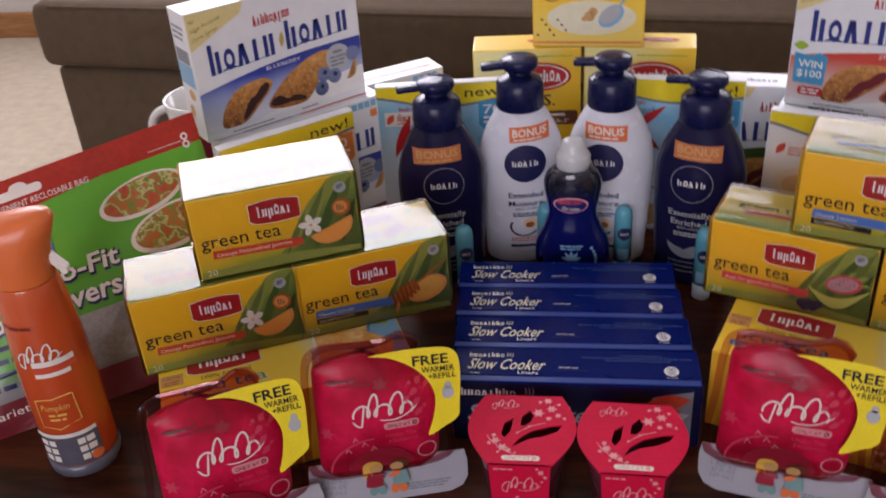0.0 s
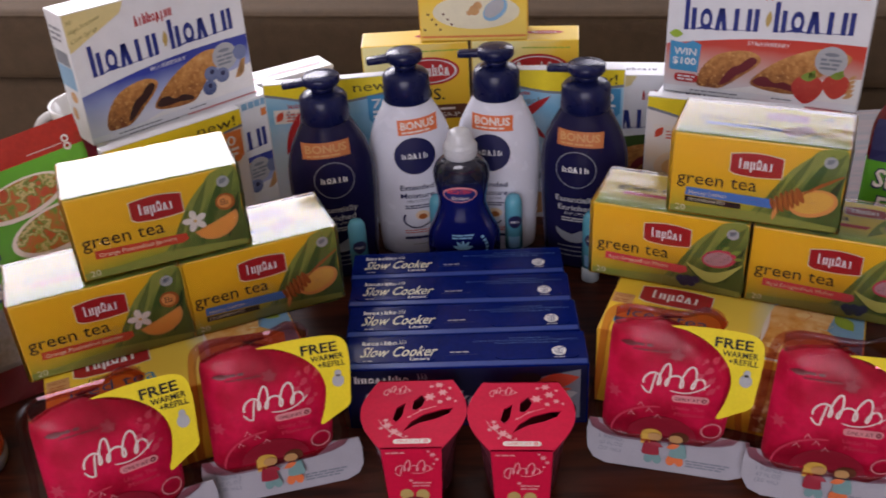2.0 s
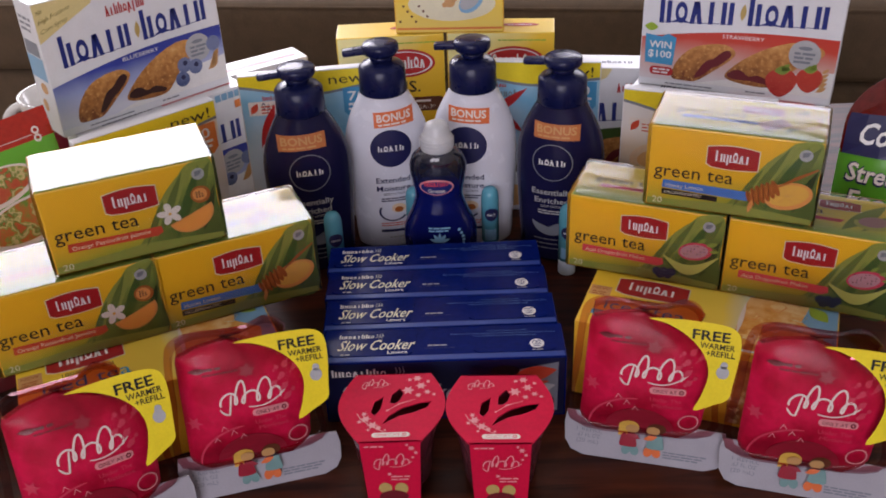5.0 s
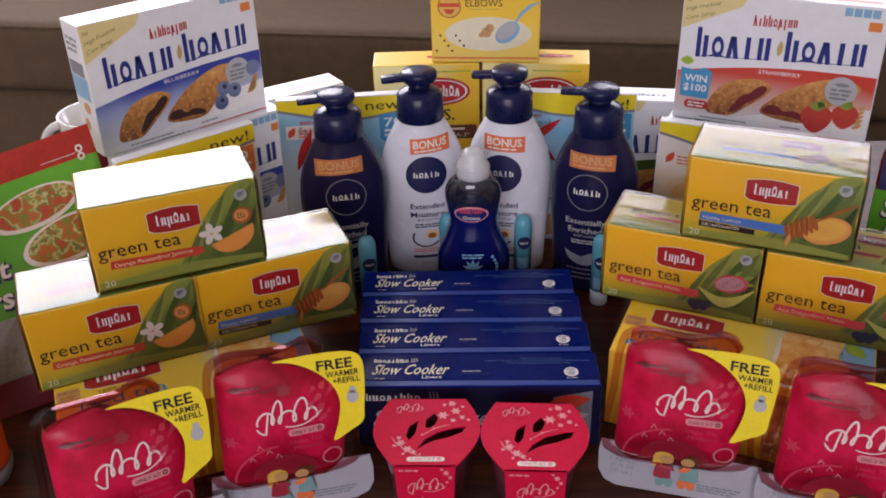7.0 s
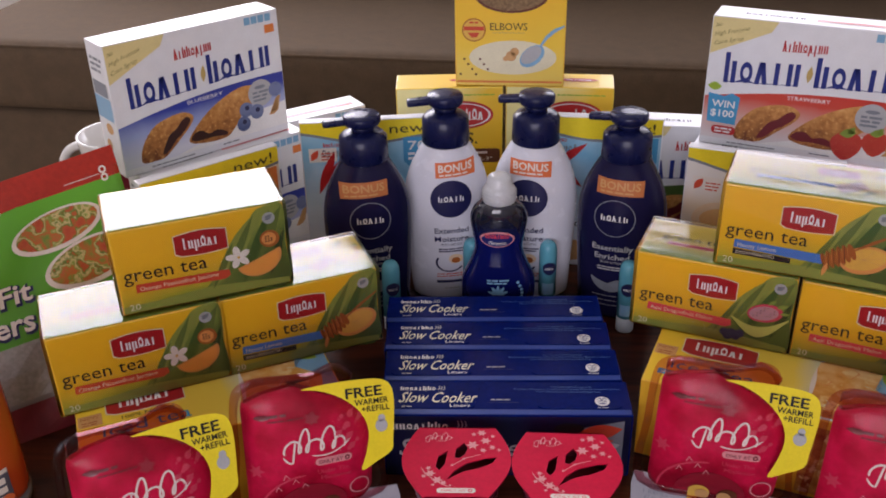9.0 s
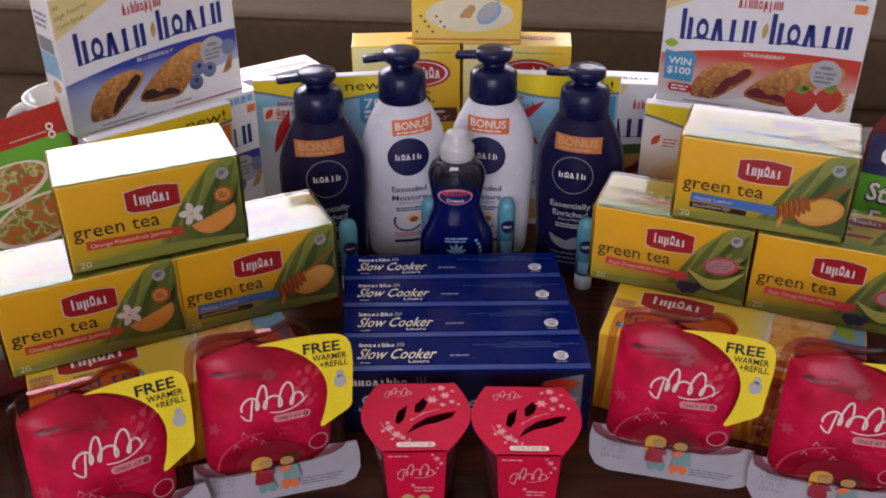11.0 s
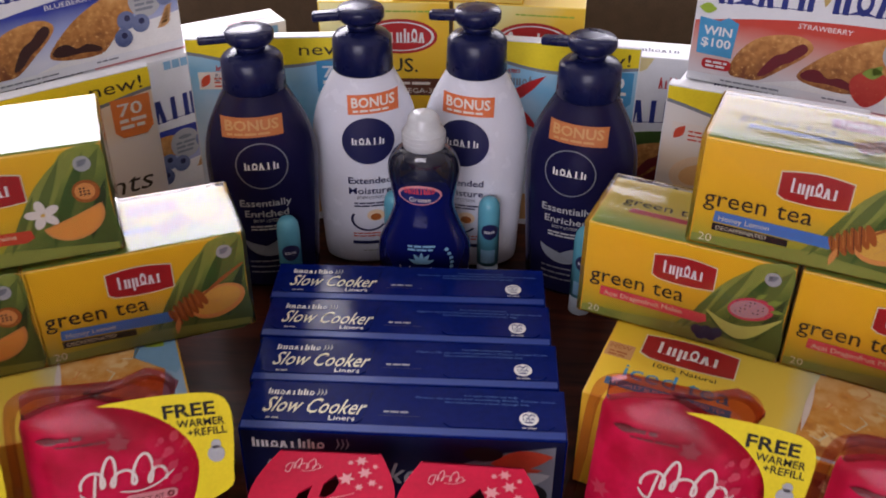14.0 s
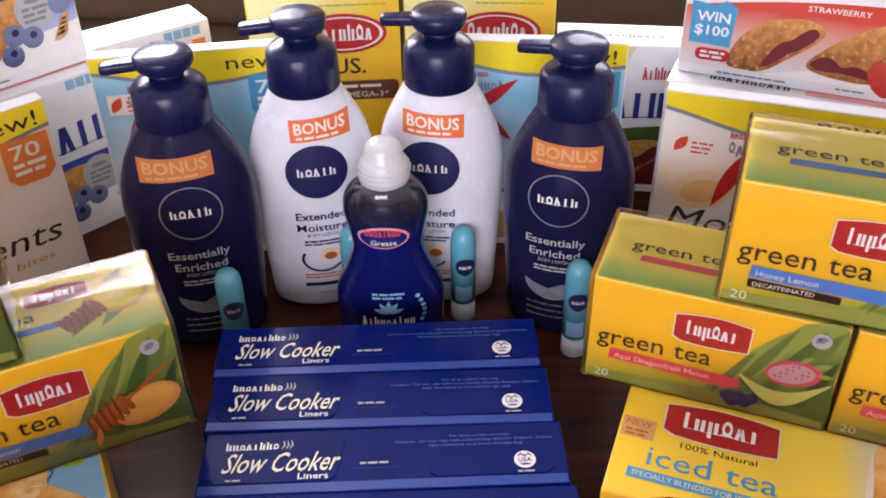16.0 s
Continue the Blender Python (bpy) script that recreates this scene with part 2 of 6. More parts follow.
M["k_blue"] = fade("pale_blue_carton_print", [(0, (0.75, 0.77, 0.8)), (0.35, (0.6, 0.72, 0.82)), (0.7, (0.2, 0.5, 0.72)), (1, (0.45, 0.68, 0.8))], (0.25, 0, 1), 0.0, 0.19, 0.38, 0.6, 22, coat=0.2)
M["k_cream"] = fade("cream_carton_print", [(0, (0.74, 0.74, 0.75)), (0.55, (0.77, 0.76, 0.76)), (0.7, (0.8, 0.66, 0.5)), (0.82, (0.78, 0.75, 0.72)), (1, (0.78, 0.77, 0.75))], (-0.35, 0, 1), 0.0, 0.2, 0.38, 0.3, 16, coat=0.2)
M["pasta_front"] = fade("pasta_carton_print", [(0, (0.84, 0.62, 0.12)), (0.35, (0.86, 0.58, 0.05)), (1, (0.86, 0.5, 0.015))], (0, 0, 1), 0.01, 0.11, 0.4, 0.3, 25, coat=0.2)
M["pasta_low"] = fade("pasta_carton_front_print", [(0, (0.86, 0.8, 0.35)), (0.5, (0.85, 0.55, 0.03)), (1, (0.86, 0.5, 0.015))], (1, 0, -0.6), -0.12, 0.0, 0.4, 0.2, 25, coat=0.2)
M["macaroni"] = fade("macaroni_print", [(0, (0.1, 0.05, 0.02)), (1, (0.35, 0.22, 0.1))], (0, 0, 1), 0, 0.2, 0.5, 1.6, 260)
M["salad"] = fade("salad_print", [(0, (0.45, 0.05, 0.02)), (0.32, (0.5, 0.1, 0.03)), (0.4, (0.1, 0.2, 0.02)), (0.5, (0.66, 0.52, 0.25)), (0.58, (0.2, 0.32, 0.05)), (0.68, (0.55, 0.12, 0.03)), (1, (0.15, 0.28, 0.04))], (0.3, 0, 1), -0.6, 0.9, 0.4, 2.4, 62)
M["bag_green"] = fade("green_bag_print", [(0, (0.2, 0.2, 0.2)), (0.18, (0.24, 0.24, 0.24)), (0.22, (0.07, 0.3, 0.015)), (1, (0.12, 0.45, 0.03))], (0, 0, 1), 0.0, 0.24, 0.28, 0.05, 25)
M["bag_red"] = paint("red_bag_print", (0.42, 0.025, 0.012), 0.25, vary=0.2, scale=20)
M["bag_maroon"] = paint("maroon_bag_print", (0.12, 0.007, 0.006), 0.14, vary=0.3, scale=20)
M["bag_clear_part"] = paint("bag_window_print", (0.3, 0.29, 0.28), 0.2, vary=0.25, scale=25)
# red card print with pink highlights and dark edges painted into the blend
M["blister_red"] = fade("red_card_gloss_blend", [(0, (0.17, 0.004, 0.014)), (0.3, (0.38, 0.006, 0.028)), (0.55, (0.66, 0.013, 0.07)), (0.75, (0.47, 0.008, 0.038)), (1, (0.27, 0.006, 0.02))], (0.35, 0, 1), 0.0, 0.15, 0.3, 1.1, 42)
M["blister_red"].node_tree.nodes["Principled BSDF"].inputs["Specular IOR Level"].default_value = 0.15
M["candle_card"] = paint("pink_card_print", (0.62, 0.01, 0.05), 0.5, vary=0.1, scale=30, spec=0.1)
M["lotion_white"] = paint("white_bottle_plastic", (0.7, 0.72, 0.81), 0.26, vary=0.03)
M["lotion_dark"] = paint("dark_blue_bottle_plastic", (0.011, 0.0105, 0.048), 0.2, vary=0.1, spec=0.25)
M["pump"] = paint("navy_pump_plastic", (0.006, 0.009, 0.055), 0.28, vary=0.05, spec=0.28)
M["soap"] = fade("blue_soap_bottle", [(0, (0.003, 0.004, 0.05)), (0.7, (0.005, 0.009, 0.115)), (0.84, (0.012, 0.014, 0.03)), (1, (0.02, 0.02, 0.035))], (0, 0, 1), 0.0, 0.145, 0.1, 0.05, 20, coat=0.5)
M["soap_cap"] = paint("cloudy_cap_plastic", (0.55, 0.57, 0.6), 0.25, vary=0.06)
M["balm"] = paint("light_blue_balm_plastic", (0.1, 0.38, 0.5), 0.25, vary=0.05)
M["balm_base"] = paint("pale_balm_plastic", (0.5, 0.6, 0.68), 0.3, vary=0.05)
M["jar"] = paint("candle_jar_glass", (0.14, 0.03, 0.045), 0.1, vary=0.1)
M["spray_orange"] = fade("orange_can_print", [(0, (0.5, 0.06, 0.015)), (1, (0.58, 0.09, 0.02))], (0, 0, 1), 0, 0.2, 0.25, 0.2, 25, coat=0.4)
M["spray_head"] = paint("orange_nozzle_plastic", (0.72, 0.16, 0.04), 0.32, vary=0.05)
M["spray_base"] = paint("smoky_can_base", (0.1, 0.1, 0.13), 0.2, vary=0.1)
M["ceramic"] = paint("white_glazed_ceramic", (0.72, 0.71, 0.68), 0.12, vary=0.03, coat=0.4)
M["table"] = wood("dark_cherry_wood", (0.019, 0.0045, 0.002), (0.09, 0.021, 0.008), (1.2, 9, 9), 0.3)
M["oak"] = wood("oak_baseboard", (0.3, 0.13, 0.05), (0.45, 0.22, 0.09), (1, 8, 8), 0.4)
M["sofa"] = paint("brown_sofa_fabric", (0.1, 0.069, 0.044), 0.95, vary=0.18, scale=45, bump=0.5, sheen=0.0, spec=0.15)
M["carpet"] = paint("beige_carpet", (0.4, 0.33, 0.24), 0.95, vary=0.2, scale=30, bump=0.7, sheen=0.2)
M["wall"] = paint("off_white_wall_paint", (0.62, 0.6, 0.57), 0.8, vary=0.03, scale=8, bump=0.05)
M["ceiling"] = paint("white_ceiling_paint", (0.75, 0.75, 0.73), 0.9, vary=0.03, scale=8)
M["glass"] = clear("window_glass", 0.02, 0.0, 5)


# ---- building helpers ----
def part(name, bm, material, parent, label="", smooth=False):
    """One mesh under a thing or a part, in the thing's own space."""
    me = bpy.data.meshes.new(name)
    bm.to_mesh(me)
    bm.free()
    me.materials.append(M[material])
    if smooth:
        for f in me.polygons:
            f.use_smooth = True
    ob = new(name, me)
    ob.parent = parent
    return tagged(ob, label)


def thing(name, m, label, category, group=""):
    ob = new(name)
    ob.empty_display_size = 0.02
    ob.matrix_world = m
    return tagged(ob, label, category, group)


def block(x0, y0, z0, x1, y1, z1, bevel=0.0, seg=2):
    bm = bmesh.new()
    bmesh.ops.create_cube(bm, size=1)
    bmesh.ops.transform(bm, matrix=Matrix.Translation(((x0 + x1) / 2, (y0 + y1) / 2, (z0 + z1) / 2)) @ Matrix.Diagonal((x1 - x0, y1 - y0, z1 - z0, 1)), verts=bm.verts)
    if bevel:
        bmesh.ops.bevel(bm, geom=bm.edges[:], offset=bevel, segments=seg, profile=0.6, affect="EDGES")
    return bm


def face_map(m):
    """Prints on a flat face: x to the right, y up, lifted a hair for each layer."""
    return lambda x, y, k: m @ Vector((x, y, 0.0002 + 0.00016 * k))


def faces_of(w, d, h):
    f = Matrix(((1, 0, 0, -w / 2), (0, 0, -1, 0), (0, 1, 0, 0), (0, 0, 0, 1)))
    t = Matrix(((1, 0, 0, -w / 2), (0, 1, 0, 0), (0, 0, 1, h), (0, 0, 0, 1)))
    l = Matrix(((0, 0, -1, -w / 2), (-1, 0, 0, d), (0, 1, 0, 0), (0, 0, 0, 1)))
    r = Matrix(((0, 0, 1, w / 2), (1, 0, 0, 0), (0, 1, 0, 0), (0, 0, 0, 1)))
    return face_map(f), face_map(t), face_map(l), face_map(r)


def put(name, shape, mp, k, material, parent, label=""):
    verts, polys = shape
    me = bpy.data.meshes.new(name)
    me.from_pydata([mp(x, y, k) for x, y in verts], [], polys)
    me.materials.append(M[material])
    ob = new(name, me)
    ob.parent = parent
    return tagged(ob, label)


def poly(*pts):
    return list(pts), [tuple(range(len(pts)))]


def soft_poly(*pts, steps=4):
    """A closed outline rounded through its corners."""
    out, n = [], len(pts)
    for i in range(n):
        a, b, c, d = pts[i - 1], pts[i], pts[(i + 1) % n], pts[(i + 2) % n]
        for k in range(steps):
            q = k / steps
            out.append(tuple(0.5 * (2 * b[j] + (c[j] - a[j]) * q + (2 * a[j] - 5 * b[j] + 4 * c[j] - d[j]) * q * q + (3 * b[j] - a[j] - 3 * c[j] + d[j]) * q ** 3) for j in (0, 1)))
    return poly(*out)


def grid(x0, y0, x1, y1, nx=1, ny=1, lean=0.0):
    v = [(x0 + (x1 - x0) * i / nx, y0 + (y1 - y0) * j / ny + lean * (x1 - x0) * i / nx) for j in range(ny + 1) for i in range(nx + 1)]
    return v, [(j * (nx + 1) + i, j * (nx + 1) + i + 1, (j + 1) * (nx + 1) + i + 1, (j + 1) * (nx + 1) + i) for j in range(ny) for i in range(nx)]


def disc(cx, cy, rx, ry=None, turn=0.0, n=28, rings=1, inner=0.0, a0=0.0, a1=360.0):
    """A disc, ring, or sector, turned by some degrees."""
    ry = ry or rx
    c, s = math.cos(radians(turn)), math.sin(radians(turn))
    v, p = [], []
    for k in range(rings + 1):
        q = inner + (1 - inner) * k / rings
        for i in range(n + 1):
            a = radians(a0 + (a1 - a0) * i / n)
            x, y = q * rx * math.cos(a), q * ry * math.sin(a)
            v.append((cx + c * x - s * y, cy + s * x + c * y))
    for k in range(rings):
        for i in range(n):
            o = k * (n + 1) + i
            p.append((o, o + 1, o + n + 2, o + n + 1) if k or inner else (o, o + n + 2, o + n + 1))
    return v, p


def joined(*shapes):
    v, p = [], []
    for a, b in shapes:
        o = len(v)
        v += a
        p += [tuple(i + o for i in f) for f in b]
    return v, p


def stroke(pts, width):
    """A line of some width along points, tapered at its ends."""
    v, n = [], len(pts)
    for i, (x, y) in enumerate(pts):
        xa, ya = pts[max(0, i - 1)]
        xb, yb = pts[min(n - 1, i + 1)]
        d = math.hypot(xb - xa, yb - ya) or 1
        w = width / 2 * (0.45 if i in (0, n - 1) else 1)
        v += [(x - (yb - ya) / d * w, y + (xb - xa) / d * w), (x + (yb - ya) / d * w, y - (xb - xa) / d * w)]
    return v, [(2 * i, 2 * i + 1, 2 * i + 3, 2 * i + 2) for i in range(n - 1)]


def leaf(x0, y0, x1, y1, fat, n=8):
    """A pointed leaf or swash from one point to another."""
    a, b = [], []
    for i in range(n + 1):
        q = i / n
        w = fat * math.sin(math.pi * q)
        nx, ny = -(y1 - y0), x1 - x0
        a.append((x0 + (x1 - x0) * q + nx * w, y0 + (y1 - y0) * q + ny * w))
        b.append((x0 + (x1 - x0) * q - nx * w, y0 + (y1 - y0) * q - ny * w))
    return poly(*b, *reversed(a[1:-1]))


def rounded(x0, y0, x1, y1, r, n=5):
    pts = []
    for cx, cy, a in ((x1 - r, y0 + r, -90), (x1 - r, y1 - r, 0), (x0 + r, y1 - r, 90), (x0 + r, y0 + r, 180)):
        pts += [(cx + r * math.cos(radians(a + 90 * i / n)), cy + r * math.sin(radians(a + 90 * i / n))) for i in range(n + 1)]
    return poly(*pts)


LETTERS = {}


def words(text, x, y, h, width=None, lean=0.0, slope=0.0, bold=0.0, mid=False):
    """Lettering in the built-in font: cap height h, squeezed to a width; slope tilts the line of writing."""
    key = (text, bold)
    if key not in LETTERS:
        cu = bpy.data.curves.new("lettering", "FONT")
        cu.body, cu.resolution_u, cu.offset = text, 2, bold
        ob = new("lettering_source", cu)
        me = bpy.data.meshes.new_from_object(ob.evaluated_get(bpy.context.evaluated_depsgraph_get()))
        LETTERS[key] = [tuple(v.co[:2]) for v in me.vertices], [tuple(f.vertices) for f in me.polygons]
        bpy.data.objects.remove(ob)
        bpy.data.curves.remove(cu)
        bpy.data.meshes.remove(me)
    v, p = LETTERS[key]
    wide = max(q[0] for q in v) - min(q[0] for q in v)
    left = min(q[0] for q in v)
    sy = h / 0.7
    sx = width / wide if width else sy
    if mid:
        x -= wide * sx / 2
    out = []
    for a, b in v:
        u, w = (a - left) * sx + lean * b * sy, b * sy
        out.append((x + u, y + w + slope * u))
    return out, p


def mark(x, y, w, h, n, slope=0.0, low=(), tall=(0,)):
    """A brand mark as one plain shape of its size and colour: upright bars, slanted bars and ovals on a hairline."""
    s, v, p, last = w / n, [], [], None

    def tie(a, b):
        nonlocal last
        if last:
            p.append((last[0], a[0], a[1], last[1]))
        last = b

    def bar(x0, z0, x1, z1, t):
        e, o, q = h * 0.022, len(v), (x1 - x0) / (z1 - z0)
        at = lambda z, side: (x0 + q * (z - z0) + side, y + z + slope * (x0 + q * (z - z0) + side - x))
        v.extend([at(z0 - 0.02 * h, 0), at(z0 - 0.02 * h, t), at(0, t), at(e, t), at(z1, t), at(z1, 0), at(e, 0), at(0, 0)])
        p.append(tuple(range(o, o + 8)))
        tie((o + 7, o + 6), (o + 2, o + 3))
    for k in range(n):
        top, bot = h * (1 if k in tall else 0.72), -h * 0.28 if k in low else 0.0
        x0, t = x + k * s, min(s * 0.3, h * 0.23)
        kind = (k * 2 + n) % 5
        if kind in (0, 3):
            bar(x0, bot, x0, top, t)
            bar(x0 + s * 0.46, 0, x0 + s * 0.46, h * 0.72, t)
        elif kind == 1:
            bar(x0 + s * 0.2, bot, x0 + s * 0.2, top, t)
        elif kind == 2:
            rv, rp = disc(x0 + s * 0.42, y + top / 2 + slope * k * s, s * 0.4, top / 2, n=16, inner=0.5)
            o = len(v)
            v.extend(rv)
            p.extend(tuple(i + o for i in f) for f in rp)
            tie((o + 17 + 11, o + 17 + 10), (o + 17 + 13, o + 17 + 14))
        else:
            bar(x0, bot, x0 + s * 0.2, top, t)
            bar(x0 + s * 0.5, 0, x0 + s * 0.26, h * 0.72, t)
    return v, p


def lines(x, y, w, h, rows, gap, slope=0.0):
    """Writing too small to read, as plain bars with gaps like words."""
    out = []
    for r in range(rows):
        end, a, k = x + w * (1 - 0.18 * ((r * 7) % 3) / 2), x, r
        yy = y - r * gap
        while a < end:
            b = min(end, a + h * (2.4 + 1.3 * ((k * 5) % 4)))
            if end - b < h * 2:
                b = end
            out.append(poly((a, yy + slope * (a - x)), (b, yy + slope * (b - x)), (b, yy + h + slope * (b - x)), (a, yy + h + slope * (a - x))))
            a, k = b + h * 0.7, k + 1
    return joined(*out)


def squiggle(x, y, w, h, slope=0.0):
    """A looping script mark drawn as one plain line of loops, tall and short, over a swash."""
    pts, at = [], 0.0
    for wide, tall in ((0.2, 0.46), (0.12, 0.86), (0.21, 0.44), (0.17, 0.84), (0.15, 0.42)):
        for i in range(20):
            q = i / 20
            up = tall * (1 - math.cos(2 * math.pi * q)) / 2
            u = w * (0.04 + at + wide * (q - 0.33 * math.sin(2 * math.pi * q))) + 0.2 * h * up
            pts.append((x + u, y + h * up + slope * u))
        at += wide
    drop = [(x + w * (0.2 - 0.008 * i), y + h * (0.4 - 0.095 * i)) for i in range(9)]
    curl = [(x + w * (0.136 - 0.026 * i), y + h * (-0.36 - 0.08 * math.sin(math.pi * i / 5) + 0.05 * i)) for i in range(6)]
    tail = [(x + w * (0.42 + 0.58 * i / 12), y + h * (-0.16 - 0.1 * math.sin(math.pi * i / 12) + 0.4 * (i / 12) ** 2) + slope * w * (0.42 + 0.58 * i / 12)) for i in range(13)]
    return joined(stroke(pts, h * 0.075), stroke(drop + curl[1:], h * 0.07), stroke(tail, h * 0.05))


def star(x, y, r):
    """A six-pointed flake."""
    return poly(*[(x + r * (1 if i % 2 == 0 else 0.48) * math.cos(radians(30 * i)), y + r * (1 if i % 2 == 0 else 0.48) * math.sin(radians(30 * i))) for i in range(12)])


def lathe(rings, n=40, squash=1.0, cap=True):
    """A closed body from rings of (height, half width, half depth)."""
    bm = bmesh.new()
    loops = []
    for z, a, b in rings:
        loops.append([bm.verts.new((a * math.cos(2 * math.pi * i / n), b * math.sin(2 * math.pi * i / n), z)) for i in range(n)])
    for lo, hi in zip(loops, loops[1:]):
        for i in range(n):
            bm.faces.new((lo[i], lo[(i + 1) % n], hi[(i + 1) % n], hi[i]))
    if cap:
        bm.faces.new(list(reversed(loops[0])))
        bm.faces.new(loops[-1])
    return bm


def smooth_rings(keys, n):
    """Rings between key rings, on a smooth curve."""
    zs = [k[0] for k in keys]
    out = []
    for j in range(n + 1):
        z = zs[0] + (zs[-1] - zs[0]) * j / n
        i = max(0, min(len(keys) - 2, sum(1 for q in zs if q <= z) - 1))
        q = (z - zs[i]) / (zs[i + 1] - zs[i])
        p0, p1, p2, p3 = keys[max(0, i - 1)], keys[i], keys[i + 1], keys[min(len(keys) - 1, i + 2)]
        row = [z]
        for c in (1, 2):
            m1, m2 = (p2[c] - p0[c]) / (p2[0] - p0[0]) * (p2[0] - p1[0]), (p3[c] - p1[c]) / (p3[0] - p1[0]) * (p2[0] - p1[0])
            row.append((2 * q**3 - 3 * q**2 + 1) * p1[c] + (q**3 - 2 * q**2 + q) * m1 + (-2 * q**3 + 3 * q**2) * p2[c] + (q**3 - q**2) * m2)
        out.append(tuple(row))
    return out


def wrap_map(rings):
    """Prints on the front of a lathed body: x across, y the height."""
    zs = [r[0] for r in rings]

    def mp(x, y, k):
        a, b = np.interp(y, zs, [r[1] for r in rings]), np.interp(y, zs, [r[2] for r in rings])
        q = max(0.0, 1 - (x / a) ** 2)
        return Vector((x, -float(b) * math.sqrt(q) - 0.001 - 0.0003 * k, y))
    return mp


# ---- the room ----
def setting(name, bm, material):
    me = bpy.data.meshes.new(name)
    bm.to_mesh(me)
    bm.free()
    me.materials.append(M[material])
    return tagged(new(name, me), kind="structure")


def wall_with_opening(name, flip, at, a0, a1, o0, o1, z0, z1, top):
    """A wall 12 cm thick with one opening; flip: it runs along y."""
    bm = bmesh.new()
    for u0, u1, w0, w1 in ((a0, o0, 0, top), (o1, a1, 0, top), (o0, o1, 0, z0), (o0, o1, z1, top)):
        b = block(u0, at, w0, u1, at + 0.12, w1) if not flip else block(at, u0, w0, at + 0.12, u1, w1)
        me = bpy.data.meshes.new("piece")
        b.to_mesh(me)
        b.free()
        bm.from_mesh(me)
        bpy.data.meshes.remove(me)
    return setting(name, bm, "wall")


setting("floor", block(-2.75, -2.5, -0.05, 2.75, 3.3, 0.0), "carpet")
setting("ceiling", block(-2.75, -2.5, 2.5, 2.75, 3.3, 2.55), "ceiling")
wall_with_opening("wall_north", False, 3.165, -2.75, 0.2, -2.2, -0.36, 1.0, 2.33, 2.5)
wall_with_opening("wall_north_east", False, 3.165, 0.2, 2.75, 0.35, 1.55, 1.0, 1.86, 2.5)
setting("wall_west", block(-2.75, -2.5, 0, -2.63, 3.16, 2.5), "wall")
setting("wall_east", block(2.63, -2.5, 0, 2.75, 3.16, 2.5), "wall")
# south opening made up to hold the fill light
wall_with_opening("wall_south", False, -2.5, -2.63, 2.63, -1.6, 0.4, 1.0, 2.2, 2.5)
setting("baseboard", block(-2.63, 3.145, 0.0, 2.63, 3.165, 0.085, 0.004), "oak")
# the south window is an addition framing the fill light, out of view
for name, box in (("window_1", (-2.2, 3.21, 1.0, -0.36, 3.25, 2.33)), ("window_3", (0.35, 3.21, 1.0, 1.55, 3.25, 1.86)), ("added_rear_window", (-1.6, -2.48, 1.0, 0.4, -2.44, 2.2))):
    x0, y0, z0, x1, y1, z1 = box
    w = tagged(new(name), "assumed white framed window, out of view, daylight behind it", "window", kind="structure")
    rail = 0.05
    part("window_sill", block(x0, y0, z0, x1, y1, z0 + rail), "white", w)
    part("window_head", block(x0, y0, z1 - rail, x1, y1, z1), "white", w)
    for q in (0.0, 0.5, 1.0):
        c = x0 + rail / 2 + (x1 - x0 - rail) * q
        part("window_frame", block(c - rail / 2, y0, z0 + rail, c + rail / 2, y1, z1 - rail), "white", w)
    mid, half = (x0 + x1) / 2, (y0 + y1) / 2
    for a, b in ((x0 + rail, mid - rail / 2), (mid + rail / 2, x1 - rail)):
        pane = part("pane", block(a, half - 0.003, z0 + rail, b, half + 0.003, z1 - rail), "glass", w, "clear window glass")
        pane.visible_shadow = False

# coffee table
table = thing("coffee_table", pose(0, 0, 0), "dark cherry-stained wooden coffee table holding groceries", "table")
part("tabletop", block(-0.64, 0.26, TZ - 0.035, 0.66, 1.37, TZ, 0.006), "table", table)
for x in (-0.58, 0.6):
    for y in (0.32, 1.31):
        part("leg", block(x - 0.03, y - 0.03, 0, x + 0.03, y + 0.03, TZ - 0.035, 0.004), "table", table)
part("apron", block(-0.55, 0.3, TZ - 0.1, 0.57, 0.325, TZ - 0.035), "table", table)
part("apron", block(-0.55, 1.305, TZ - 0.1, 0.57, 1.33, TZ - 0.035), "table", table)

# sofa
sofa = thing("sofa", pose(-1.105, 1.962, 0, 0, 0, -8.3), "brown fabric sofa with a thick seat cushion", "sofa")
bm = block(0, -0.01, 0.335, 2.4, 0.62, 0.475, 0.035, 4)
part("seat_cushion", bm, "sofa", sofa, smooth=True)
part("base", block(0.015, 0.012, 0.06, 2.4, 0.82, 0.332, 0.02, 3), "sofa", sofa, smooth=True)
part("backrest", block(0.02, 0.56, 0.47, 2.4, 0.82, 0.8, 0.06, 4), "sofa", sofa, smooth=True)
pipe = bmesh.new()
bmesh.ops.create_cone(pipe, segments=10, radius1=0.0035, radius2=0.0035, depth=2.3, cap_ends=True)
bmesh.ops.transform(pipe, matrix=Matrix.Translation((1.2, -0.002, 0.467)) @ Matrix.Rotation(radians(90), 4, "Y"), verts=pipe.verts)
part("piping", pipe, "sofa", sofa)
for x in (0.08, 2.3):
    for y in (0.07, 0.76):
        part("foot", block(x - 0.025, y - 0.025, 0, x + 0.025, y + 0.025, 0.062), "black", sofa)


